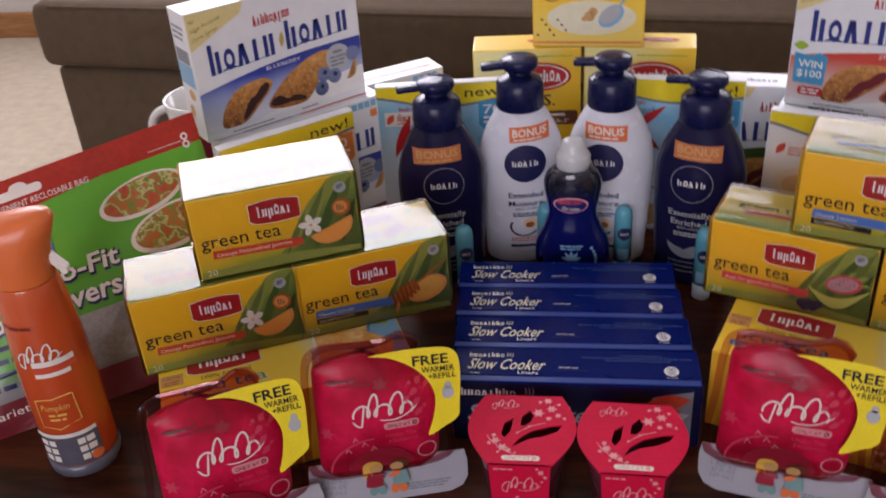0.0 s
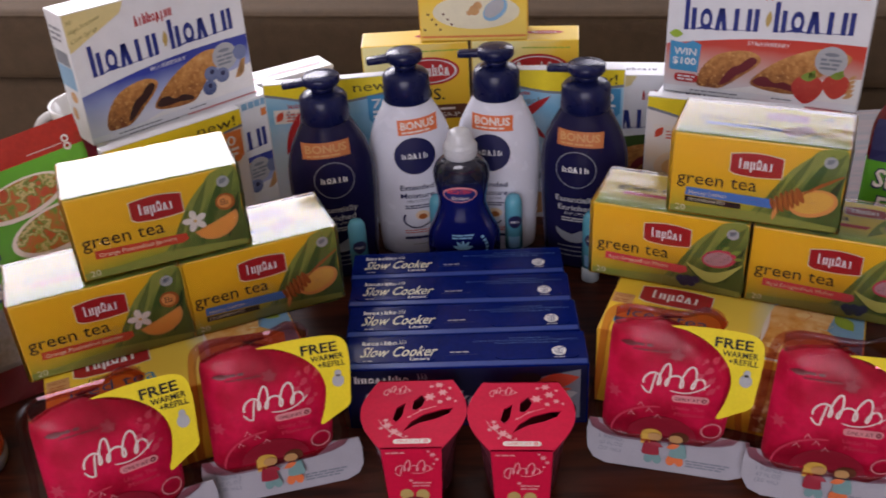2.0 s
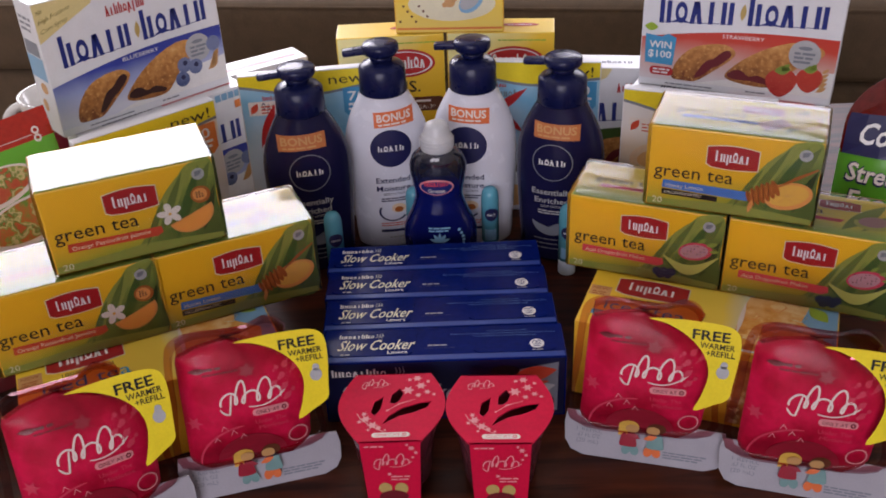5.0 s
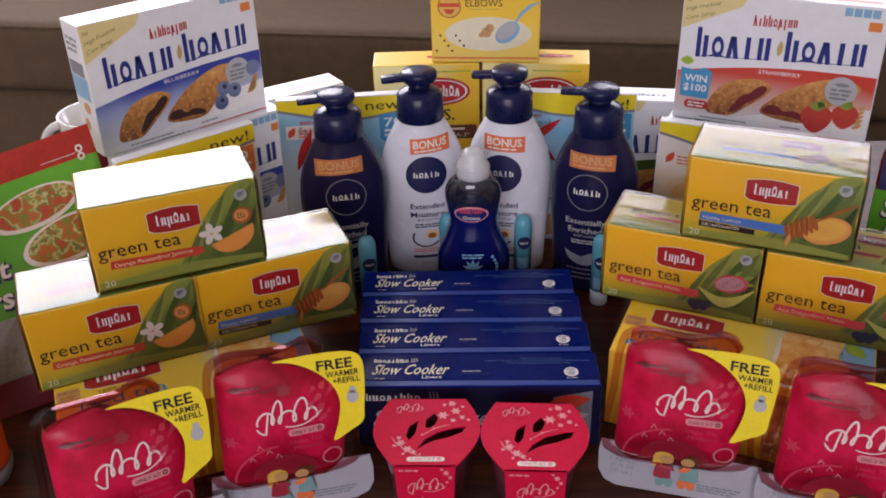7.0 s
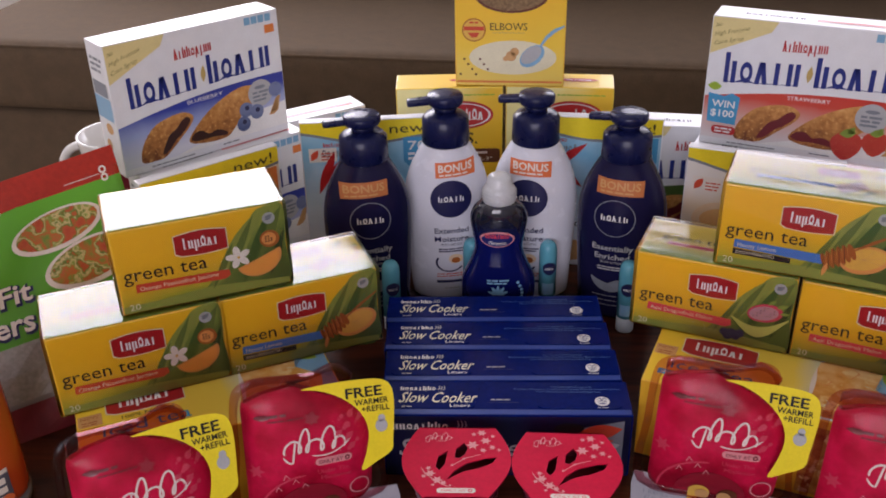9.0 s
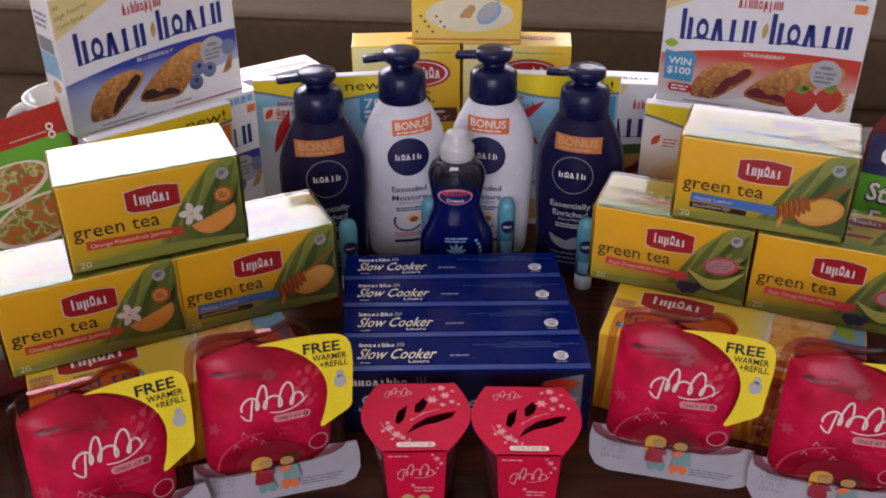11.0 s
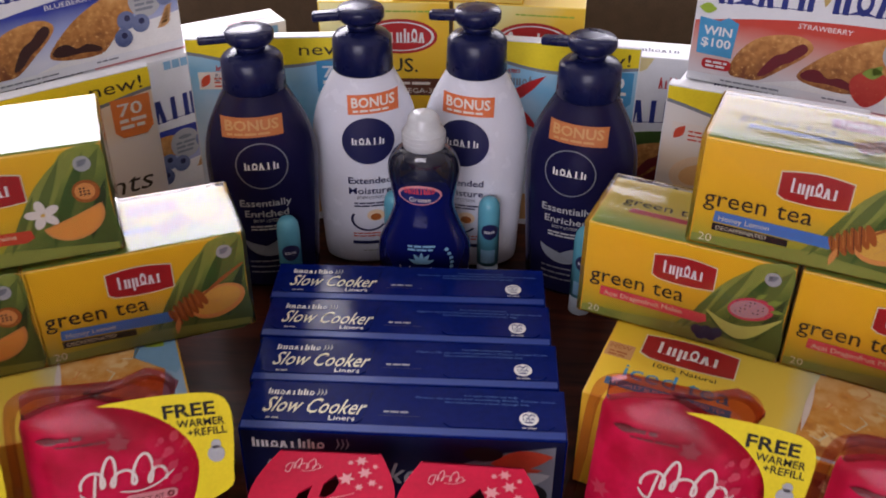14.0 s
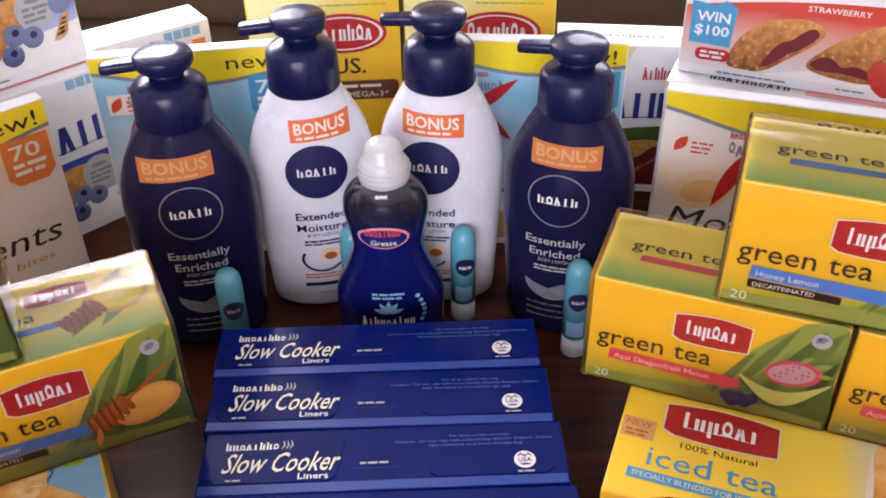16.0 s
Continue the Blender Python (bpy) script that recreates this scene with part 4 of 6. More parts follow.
def bar_box(m, kind, label):
    c, front, top, left, right = carton("cereal_bar_box", m, NW, ND, NH, "carton_white", label, "cereal box", "boxes of cereal bars")
    band = {"blueberry": "band_blue", "strawberry": "band_straw", "apple": "leaf"}[kind]
    arch = lambda q: 0.054 + 0.016 * q + 0.006 * math.sin(math.pi * q)
    put("colour_band", poly((0.001, 0.008), (NW - 0.001, 0.008), *[(NW - 0.001 - (NW - 0.002) * i / 12, arch(1 - i / 12)) for i in range(13)]), front, 1, band, c)
    put("corner_flash", poly((0.001, NH - 0.001), (0.001, NH - 0.04), (0.06, NH - 0.012), (0.066, NH - 0.001)), front, 1, "corner_gold", c)
    for text, dx, dy, wide in (("No", 0.004, -0.012, 0.006), ("High Fructose", 0.004, -0.0215, 0.034), ("Corn Syrup", 0.004, -0.031, 0.029)):
        put("lettering", words(text, dx, NH + dy, 0.0045, wide, 0.15, 0.28), front, 2, "olive_ink", c)
    put("brand_mark", mark(0.073, NH - 0.03, 0.044, 0.011, 9, 0.05, low=(5, 6), tall=(0, 2, 3)), front, 2, "red", c, "red brand mark")
    put("brand_mark", mark(0.018, NH - 0.069, 0.079, 0.032, 5, 0.06, tall=(0,)), front, 2, "brand_blue", c, "dark blue brand mark")
    put("brand_mark", mark(0.108, NH - 0.0635, 0.08, 0.031, 5, 0.05, tall=(0,)), front, 2, "brand_blue", c)
    put("grain_drop", leaf(0.102, NH - 0.06, 0.1035, NH - 0.042, 0.16), front, 2, "gold", c)
    if kind != "apple":
        put("lettering", words("BLUEBERRY" if kind == "blueberry" else "STRAWBERRY", 0.08 if kind == "blueberry" else 0.085, 0.0605 if kind == "blueberry" else 0.0605, 0.0042, 0.042, slope=0.02), front, 3, "white", c)
    x0 = 0.02 if kind == "blueberry" else 0.036
    if kind == "apple":
        put("dark_ground", poly((0.001, 0.0082), (NW - 0.001, 0.0082), *[(NW - 0.001 - (NW - 0.002) * i / 12, arch(1 - i / 12) - 0.015) for i in range(13)]), front, 2, "maroon", c)
    else:
        put("pale_ground", poly((0.062, 0.0082), (NW - 0.001, 0.0082), (NW - 0.001, 0.036), (0.17, 0.033), (0.12, 0.022), (0.085, 0.014)), front, 2, "white", c)
    bar1 = put("bar_picture", soft_poly((x0, 0.012), (x0 + 0.014, 0.0095), (x0 + 0.027, 0.011), (x0 + 0.044, 0.024), (x0 + 0.06, 0.038), (x0 + 0.064, 0.047), (x0 + 0.054, 0.0535), (x0 + 0.036, 0.0525), (x0 + 0.018, 0.046), (x0 + 0.004, 0.03)), front, 3, "bar", c)
    put("filling_picture", soft_poly((x0 + 0.024, 0.0145), (x0 + 0.031, 0.0165), (x0 + 0.042, 0.027), (x0 + 0.049, 0.031), (x0 + 0.06, 0.042), (x0 + 0.057, 0.048), (x0 + 0.05, 0.045), (x0 + 0.043, 0.038), (x0 + 0.035, 0.034), (x0 + 0.028, 0.024)), front, 4, "filling" if kind == "blueberry" else "maroon", bar1)
    bar2 = put("bar_picture", soft_poly((x0 + 0.056, 0.019), (x0 + 0.072, 0.0135), (x0 + 0.1, 0.0125), (x0 + 0.113, 0.022), (x0 + 0.126, 0.036), (x0 + 0.148, 0.05), (x0 + 0.149, 0.059), (x0 + 0.13, 0.0645), (x0 + 0.108, 0.06), (x0 + 0.082, 0.047), (x0 + 0.062, 0.03)), front, 3, "bar", c)
    put("filling_picture", soft_poly((x0 + 0.058, 0.021), (x0 + 0.066, 0.0175), (x0 + 0.083, 0.0175), (x0 + 0.1, 0.0155), (x0 + 0.1015, 0.019), (x0 + 0.09, 0.0245), (x0 + 0.08, 0.0225), (x0 + 0.072, 0.028), (x0 + 0.063, 0.027)), front, 4, "filling" if kind == "blueberry" else "maroon", bar2)
    seal = put("round_seal", disc(0.168, 0.052, 0.0155), front, 5, "grey", c)
    put("seal_print", joined(lines(0.158, 0.052, 0.02, 0.0025, 3, 0.0045), disc(0.168, 0.059, 0.007, 0.002)), front, 6, "slate", seal)
    if kind == "blueberry":
        for bx, by in ((0.143, 0.022), (0.148, 0.037), (0.161, 0.032), (0.187, 0.052)):
            put("blueberry", disc(bx, by, 0.0085), front, 6 if by != 0.037 else 5, "blueberry", c)
        for bx, by in ((0.144, 0.024), (0.149, 0.039), (0.162, 0.034)):
            put("berry_crown", disc(bx, by, 0.0028), front, 7, "navy", c)
        put("grain_ear", joined(*[leaf(0.176 + 0.002 * i, 0.024 + 0.0035 * i, 0.19 + 0.0008 * i, 0.03 + 0.0035 * i, 0.18) for i in range(5)]), front, 6, "tan_print", c)
    elif kind == "apple":
        for ax, ay, k in ((0.148, 0.024, 6), (0.172, 0.03, 7)):
            put("apple", soft_poly((ax, ay - 0.014), (ax + 0.012, ay - 0.01), (ax + 0.015, ay + 0.004), (ax + 0.008, ay + 0.014), (ax, ay + 0.011), (ax - 0.008, ay + 0.014), (ax - 0.015, ay + 0.004), (ax - 0.012, ay - 0.01)), front, k, "strawberry", c)
    else:
        for cx, cy, g, k in ((0.149, 0.019, 1.0, 7), (0.176, 0.025, 0.85, 6)):
            berry = put("strawberry", soft_poly((cx, cy - 0.015 * g), (cx + 0.011 * g, cy - 0.007 * g), (cx + 0.0155 * g, cy + 0.005 * g), (cx + 0.009 * g, cy + 0.0145 * g), (cx - 0.007 * g, cy + 0.0145 * g), (cx - 0.0155 * g, cy + 0.005 * g), (cx - 0.011 * g, cy - 0.008 * g)), front, k, "strawberry", c)
            put("strawberry_leaf", joined(leaf(cx - 0.008 * g, cy + 0.013 * g, cx + 0.008 * g, cy + 0.016 * g, 0.3), leaf(cx, cy + 0.013 * g, cx + 0.006 * g, cy + 0.022 * g, 0.3)), front, k + 1, "leaf_light", berry)
        put("grain_ear", joined(*[leaf(0.184 + 0.0008 * i, 0.014 + 0.005 * i, 0.194, 0.02 + 0.005 * i, 0.2) for i in range(5)]), front, 6, "tan_print", c)
        badge = put("prize_badge", poly((0.006, 0.026), (0.036, 0.025), (0.038, 0.056), (0.029, 0.06), (0.022, 0.056), (0.005, 0.058)), front, 6, "sky_blue", c, "blue prize badge")
        put("lettering", words("WIN", 0.0095, 0.0435, 0.0075, 0.024, bold=0.02), front, 7, "white", badge)
        put("lettering", words("$100", 0.009, 0.033, 0.0075, 0.025, bold=0.02), front, 7, "white", badge)
        put("badge_leaf", leaf(0.003, 0.066, 0.018, 0.066, 0.3), front, 7, "lime", badge)
        note = put("red_note", rounded(0.012, 0.013, 0.037, 0.0225, 0.004), front, 6, "red", c)
        put("small_print", lines(0.0155, 0.0185, 0.018, 0.002, 2, 0.0035), front, 7, "white", note)
    put("small_print", lines(0.03, 0.0035, 0.05, 0.0015, 1, 0.002), front, 2, "slate", c)
    put("small_print", lines(0.115, 0.0045, 0.02, 0.0015, 1, 0.002), front, 2, "slate", c)
    for i in range(4):
        put("fact_label", grid(0.158 + 0.0085 * i, NH - 0.011, 0.1652 + 0.0085 * i, NH - 0.003), front, 2, "pale_blue", c)
    put("coupon_mark", grid(0.182, NH - 0.024, 0.194, NH - 0.015), front, 2, "orange", c)
    put("brand_mark", mark(0.03, 0.014, 0.06, 0.009, 10, tall=(0, 5)), top, 1, "navy", c)
    put("top_stripe", grid(0.1, 0.012, 0.19, 0.02), top, 1, "blush", c)
    put("side_print", joined(grid(0.004, 0.085, 0.036, 0.1), lines(0.006, 0.122, 0.028, 0.003, 3, 0.006)), left, 1, "slate", c)
    put("side_print", joined(disc(0.024, 0.05, 0.008, 0.006), disc(0.016, 0.03, 0.006, 0.007)), left, 1, "tan_print", c)
    put("side_band", grid(0.002, 0.06, 0.039, 0.084), left, 1, "pale_blue", c)
    return c


BLUEB, STRAWB = "white and blue box of blueberry cereal bars", "white and red box of strawberry cereal bars"
NL, NR = pose(-0.3147, 1.1085, TZ, 0, 0, 42.6), pose(0.3125, 1.0868, TZ, 0, 0, -24.5)
low_blue = bar_box(NL @ pose(0.012, -0.014, 0), "blueberry", BLUEB + " standing on the table")
top_blue = copy_thing(low_blue, NL @ pose(0, 0, NH + 0.0008))
tagged(top_blue, BLUEB + " stacked on another")
low_straw = bar_box(NR @ pose(-0.004, -0.018, 0), "strawberry", STRAWB + " standing on the table")
top_straw = copy_thing(low_straw, NR @ pose(0, 0, NH + 0.0008))
tagged(top_straw, STRAWB + " stacked on another")
back_bars = bar_box(pose(-0.2424, 1.2, TZ, 0, 0, 33.9), "apple", "white box of cereal bars with a green band behind other boxes")
copy_thing(back_bars, pose(0.235, 1.172, TZ, 0, 0, -8.8))

# snack bites and cracker cartons
KW, KD, KH = 0.1462, 0.012, 0.1815


def snack_box(m, kind, label):
    c, front, top, left, right = carton("snack_box", m, KW, KD, KH, "carton_white", label, "snack box", "snack boxes behind the bottles")
    put("front_print", grid(0.0012, 0.0012, KW - 0.0012, KH - 0.0012), front, 0, "k_blue" if kind == "blue" else "k_cream", c)
    swoop = lambda q: 0.016 + 0.006 * math.sin(math.pi * (q * 1.6 - 0.3)) + 0.006 * q
    put("band_edge", poly((0.001, KH - 0.001), *[(0.001 + (KW - 0.002) * i / 14, KH - 0.003 - swoop(i / 14)) for i in range(15)], (KW - 0.001, KH - 0.001)), front, 1, "slate", c)
    flash = put("yellow_band", poly((0.001, KH - 0.001), *[(0.001 + (KW - 0.002) * i / 14, KH - swoop(i / 14)) for i in range(15)], (KW - 0.001, KH - 0.001)), front, 2, "flag", c, "yellow flash band")
    put("lettering", words("new!", KW - 0.05, KH - 0.0165, 0.011, 0.042), front, 3, "ink", flash)
    tag = put("calorie_tag", poly((KW - 0.036, KH - 0.022), (KW - 0.004, KH - 0.022), (KW - 0.004, KH - 0.05), (KW - 0.01, KH - 0.056), (KW - 0.03, KH - 0.056), (KW - 0.036, KH - 0.05)), front, 3, "sky_blue" if kind == "blue" else "orange", c)
    put("lettering", words("70", KW - 0.031, KH - 0.037, 0.0105, 0.02, bold=0.01), front, 4, "white", tag)
    put("small_print", lines(KW - 0.031, KH - 0.043, 0.022, 0.003, 2, 0.0055), front, 4, "white", tag)
    coupon = put("coupon_mark", grid(0.008, KH - 0.046, 0.038, KH - 0.03), front, 2, "petal", c)
    put("coupon_print", joined(leaf(0.01, KH - 0.044, 0.018, KH - 0.032, 0.25), lines(0.021, KH - 0.037, 0.014, 0.0015, 3, 0.0035)), front, 3, "ribbon_red", coupon)
    put("brand_mark", mark(0.024 if kind == "blue" else 0.045, KH - 0.029, 0.022, 0.005, 8, tall=(0, 3)), front, 2, "red", c)
    put("brand_mark", mark(0.022 if kind == "blue" else 0.045, KH - 0.04, 0.036, 0.0085, 7, low=(1,), tall=(0, 6)), front, 2, "slate", c)
    put("red_swash", joined(*[leaf(a + (0 if kind == "blue" else 0.024), KH - b, d + (0 if kind == "blue" else 0.024), KH - e, f) for a, b, d, e, f in ((0.016, 0.084, 0.036, 0.034, 0.1), (0.024, 0.064, 0.068, 0.03, 0.09), (0.034, 0.054, 0.064, 0.082, 0.1))]), front, 3, "red", c, "red brush-stroke mark")
    if kind == "blue":
        put("lettering", words("cracker chips", 0.03, 0.05, 0.01, 0.08), front, 2, "ink", c)
        put("chips_picture", joined(disc(0.05, 0.02, 0.025, 0.014), disc(0.095, 0.022, 0.028, 0.015)), front, 2, "tan_print", c)
    else:
        put("peach_glow", disc(0.032, KH - 0.072, 0.022, 0.015, 20), front, 1, "glow_pale", c)
        put("peach_glow", disc(0.033, KH - 0.073, 0.015, 0.009, 20), front, 2, "glow", c)
        put("lettering", words("Moments", 0.012, 0.076, 0.018, 0.12, 0.28), front, 2, "ink", c)
        put("lettering", words("snack bites", 0.058, 0.063, 0.006, 0.066, 0.2), front, 2, "tan_print", c)
        put("snack_picture", joined(disc(0.1, 0.02, 0.03, 0.013), disc(0.05, 0.018, 0.024, 0.012)), front, 2, "tan_print", c)
    return c


snack_box(pose(-0.2812, 0.9857, TZ, 0, 0, 39.4), "cream", "white and orange box of snack bites with a yellow flash")
snack_box(pose(0.2531, 0.9942, TZ, 0, 0, -20.3), "cream", "white and orange box of snack bites with a yellow flash")
snack_box(pose(-0.1398, 1.0985, TZ, 0, 0, 6.8), "blue", "pale blue box of cracker chips with a yellow flash")
snack_box(pose(0.1014, 1.1003, TZ, 0, 0, -6.9), "blue", "pale blue box of cracker chips with a yellow flash")

# pasta
PW, PD, PH = 0.1251, 0.0502, 0.1786


def pasta_box(m, low, label):
    c, front, top, left, right = carton("pasta_box", m, PW, PD, PH, "carton_yellow", label, "pasta box", "yellow pasta boxes")
    put("front_print", grid(0.0012, 0.0012, PW - 0.0012, PH - 0.0012), front, 0, "pasta_low" if low else "pasta_front", c)
    if low:
        put("top_line", lines(0.06, PH - 0.01, 0.055, 0.0015, 1, 0.003), front, 1, "lime", c)
        oval = put("logo_oval", disc(0.078, PH - 0.034, 0.036, 0.0175), front, 2, "red", c, "red oval logo with a white rim")
        put("oval_rim", disc(0.078, PH - 0.034, 0.033, 0.0148, inner=0.92), front, 3, "white", oval)
        put("brand_mark", mark(0.053, PH - 0.04, 0.05, 0.014, 7, tall=(0, 4, 5)), front, 3, "white", oval)
        put("lettering", words("PLUS.", 0.045, PH - 0.07, 0.014, 0.05, bold=0.01), front, 2, "ink", c)
        band = put("claim_band", rounded(0.04, PH - 0.095, 0.122, PH - 0.077, 0.004), front, 2, "brown", c)
        put("small_print", joined(lines(0.052, PH - 0.0835, 0.055, 0.0028, 1, 0.008), words("ALA OMEGA-3*", 0.051, PH - 0.0925, 0.0052, 0.062)), front, 3, "petal", band)
        put("pasta_window", disc(0.07, 0.03, 0.035, 0.018), front, 2, "macaroni", c)
    else:
        put("top_band", grid(0.001, PH - 0.055, PW - 0.001, PH - 0.04), front, 1, "maroon", c)
        put("small_print", lines(0.02, PH - 0.049, 0.085, 0.003, 1, 0.006), front, 2, "petal", c)
        win = put("window_rim", disc(0.064, 0.107, 0.042, 0.0215), front, 2, "brown", c)
        put("pasta_window", disc(0.064, 0.107, 0.0385, 0.019), front, 3, "macaroni", win)
        put("lettering", words("ELBOWS", 0.04, 0.066, 0.0082, 0.042), front, 2, "ink", c)
        put("underline", lines(0.043, 0.0625, 0.036, 0.0008, 1, 0.002), front, 2, "gold", c)
        seal = put("round_seal", disc(0.0215, 0.066, 0.0135), front, 2, "honey", c)
        put("seal_field", disc(0.0215, 0.066, 0.0122), front, 3, "lemon", seal)
        put("seal_print", joined(grid(0.01, 0.0655, 0.033, 0.07), poly((0.0145, 0.063), (0.0285, 0.063), (0.0245, 0.0575), (0.0185, 0.0575)), lines(0.0165, 0.0735, 0.01, 0.002, 1, 0.002)), front, 4, "ribbon_red", seal)
        put("pale_wash", disc(0.066, 0.034, 0.05, 0.02), front, 1, "cream", c)
        spoon = put("spoon", joined(disc(0.088, 0.036, 0.016, 0.0105, 40), stroke([(0.096, 0.046), (0.104, 0.058), (0.113, 0.066), (0.1235, 0.071)], 0.004)), front, 2, "pale_blue", c)
        put("spoon_bowl", disc(0.087, 0.0375, 0.0135, 0.008, 40), front, 3, "grey", spoon)
        put("pasta_pieces", joined(disc(0.064, 0.036, 0.006), disc(0.068, 0.041, 0.005), disc(0.058, 0.033, 0.003)), front, 3, "tan_print", c)
        put("seeds", joined(*[disc(0.006 + 0.0045 * i, 0.014 + 0.006 * ((i * 3) % 4), 0.0014) for i in range(8)]), front, 2, "brown", c)
        put("low_line", grid(0.002, 0.004, PW - 0.002, 0.0065), front, 1, "orange", c)
    logo = put("logo_oval", disc(0.085, 0.026, 0.022, 0.006), top, 1, "red", c)
    put("brand_mark", mark(0.07, 0.0235, 0.03, 0.005, 7, tall=(0, 4)), top, 2, "white", logo)
    return c


low_pasta = pasta_box(pose(-0.0543, 1.2058, TZ, 0, 0, 2.0), True, "yellow pasta box standing behind the bottles")
copy_thing(low_pasta, pose(0.0738, 1.204, TZ, 0, 0, -6.0))
pasta_box(pose(0.0154, 1.208, TZ + PH + 0.0006, 0, 0, -4.1), False, "yellow box of elbow pasta stacked on two others")


# ---- bottles ----
LOTION = smooth_rings([(0, 0.0345, 0.019), (0.004, 0.0385, 0.0235), (0.03, 0.0405, 0.0255), (0.07, 0.043, 0.027), (0.1, 0.0445, 0.028), (0.128, 0.0435, 0.0275), (0.148, 0.0385, 0.0255), (0.163, 0.0315, 0.0235), (0.174, 0.0255, 0.0215), (0.18, 0.0225, 0.021)], 45)
ON_LOTION = wrap_map(LOTION)


def lotion(m, dark, slope, shift, wide_tag, turn, label):
    low = 0.84 if dark else 0.93
    up = lambda rings: [(0.1765 + (z - 0.1765) * low, a, b) for z, a, b in rings]
    c = thing("lotion_bottle", m, label, "lotion bottle", "pump lotion bottles in an arc")
    part("bottle", lathe(LOTION, 48), "lotion_dark" if dark else "lotion_white", c, smooth=True)
    pump = part("pump_collar", lathe(up([(0.1765, 0.0235, 0.0235), (0.178, 0.0245, 0.0245), (0.2045, 0.0236, 0.0236), (0.2085, 0.0205, 0.0205), (0.2115, 0.0135, 0.0135), (0.212, 0.01, 0.01)]), 40), "pump", c, "navy pump collar", True)
    part("pump_stem", lathe(up([(0.211, 0.0108, 0.0108), (0.2185, 0.0125, 0.0125)]), 32), "pump", pump, smooth=True)
    part("pump_head", lathe(up([(0.217, 0.0125, 0.0125), (0.2195, 0.0165, 0.0165), (0.223, 0.0184, 0.0184), (0.2288, 0.0184, 0.0184), (0.2308, 0.017, 0.017), (0.2315, 0.006, 0.006), (0.2315, 0.0015, 0.0015)]), 40), "pump", pump, smooth=True)
    spout = block(-0.0385, -0.0062, 0.2205, -0.012, 0.0062, 0.228, 0.0028, 3)
    for v in spout.verts:
        v.co.z = 0.1765 + (v.co.z - 0.1765) * low
        if v.co.x < -0.03:
            v.co.z -= 0.0012
            v.co.y *= 0.8
    part("spout", spout, "pump", pump, smooth=True)
    t0 = shift - wide_tag / 2
    high = 0.0025 if dark else 0.005
    around = lambda x, y, k: ON_LOTION(x + turn, y, k)
    drop = slope * wide_tag / 2
    tag = put("bonus_sticker", grid(t0, 0.1425 + high - drop, t0 + wide_tag, 0.1585 + high - drop, 16, 2, slope), ON_LOTION, 0, "bonus_dull" if dark else "bonus", c, "orange bonus sticker")
    put("lettering", words("BONUS", t0 + 0.003, 0.1485 + high - drop, 0.0078, wide_tag - 0.006, slope=slope, bold=0.025), ON_LOTION, 1, "tan_print" if dark else "petal", tag)
    put("small_print", lines(t0 + 0.004, 0.1445 + high - drop, wide_tag * 0.7, 0.0018, 1, 0.002, slope), ON_LOTION, 1, "tan_print" if dark else "petal", tag)
    if dark:
        seal = put("logo_ring", disc(0, 0.1205, 0.0205, 0.0198, n=40, inner=0.955), around, 0, "slate", c, "thin silver ring logo")
    else:
        seal = put("logo_disc", disc(0, 0.1235, 0.0215, 0.0205, n=40, rings=4), around, 0, "navy", c, "navy round logo")
    put("brand_mark", mark(-0.0135, 0.118 if dark else 0.121, 0.028, 0.006, 5, tall=(0, 1, 2, 3, 4)), around, 1, "white", seal)
    ink = "grey" if dark else "navy"
    a, b = ("Essentially", "Enriched") if dark else ("Extended", "Moisture")
    wide = (0.041, 0.035) if dark else (0.036, 0.036)
    put("lettering", words(a, 0, 0.0845, 0.0062, wide[0], bold=0.012, mid=True), around, 0, ink, c)
    put("lettering", words(b, 0, 0.0745, 0.0062, wide[1], bold=0.012, mid=True), around, 0, ink, c)
    put("lettering", words("BODY LOTION", 0, 0.0695, 0.0028, 0.022, mid=True), around, 0, ink, c)
    put("small_print", lines(-0.014, 0.0645, 0.028, 0.0014, 2, 0.0028), around, 0, ink, c)
    if dark:
        put("lotion_swirl", poly(*[(0.0 - 0.02 * math.cos(radians(180 * i / 14)), 0.052 - 0.016 * math.sin(radians(180 * i / 14))) for i in range(15)], (0.006, 0.051), (-0.003, 0.046), (-0.013, 0.049)), around, 1, "slate", c)
        put("small_print", lines(-0.018, 0.03, 0.034, 0.0013, 3, 0.0055), around, 0, "slate", c)
    else:
        put("drop_ring", disc(-0.002, 0.049, 0.0155, 0.012, n=24, inner=0.86, a0=150, a1=330), around, 0, "navy", c)
        put("drop_picture", disc(0.004, 0.053, 0.0075, 0.0056, rings=2), around, 0, "glow_pale", c)
        put("drop_core", disc(0.004, 0.0515, 0.0046, 0.0034), around, 1, "honey", c)
        put("small_print", lines(-0.016, 0.034, 0.032, 0.0012, 2, 0.0028), around, 0, "ribbon_red", c)
        put("dark_strip", grid(-0.0165, 0.0235, 0.0165, 0.0268, 10, 1), around, 0, "navy", c)
        put("small_print", lines(-0.008, 0.016, 0.016, 0.0013, 1, 0.002), around, 0, "grey", c)
    return c


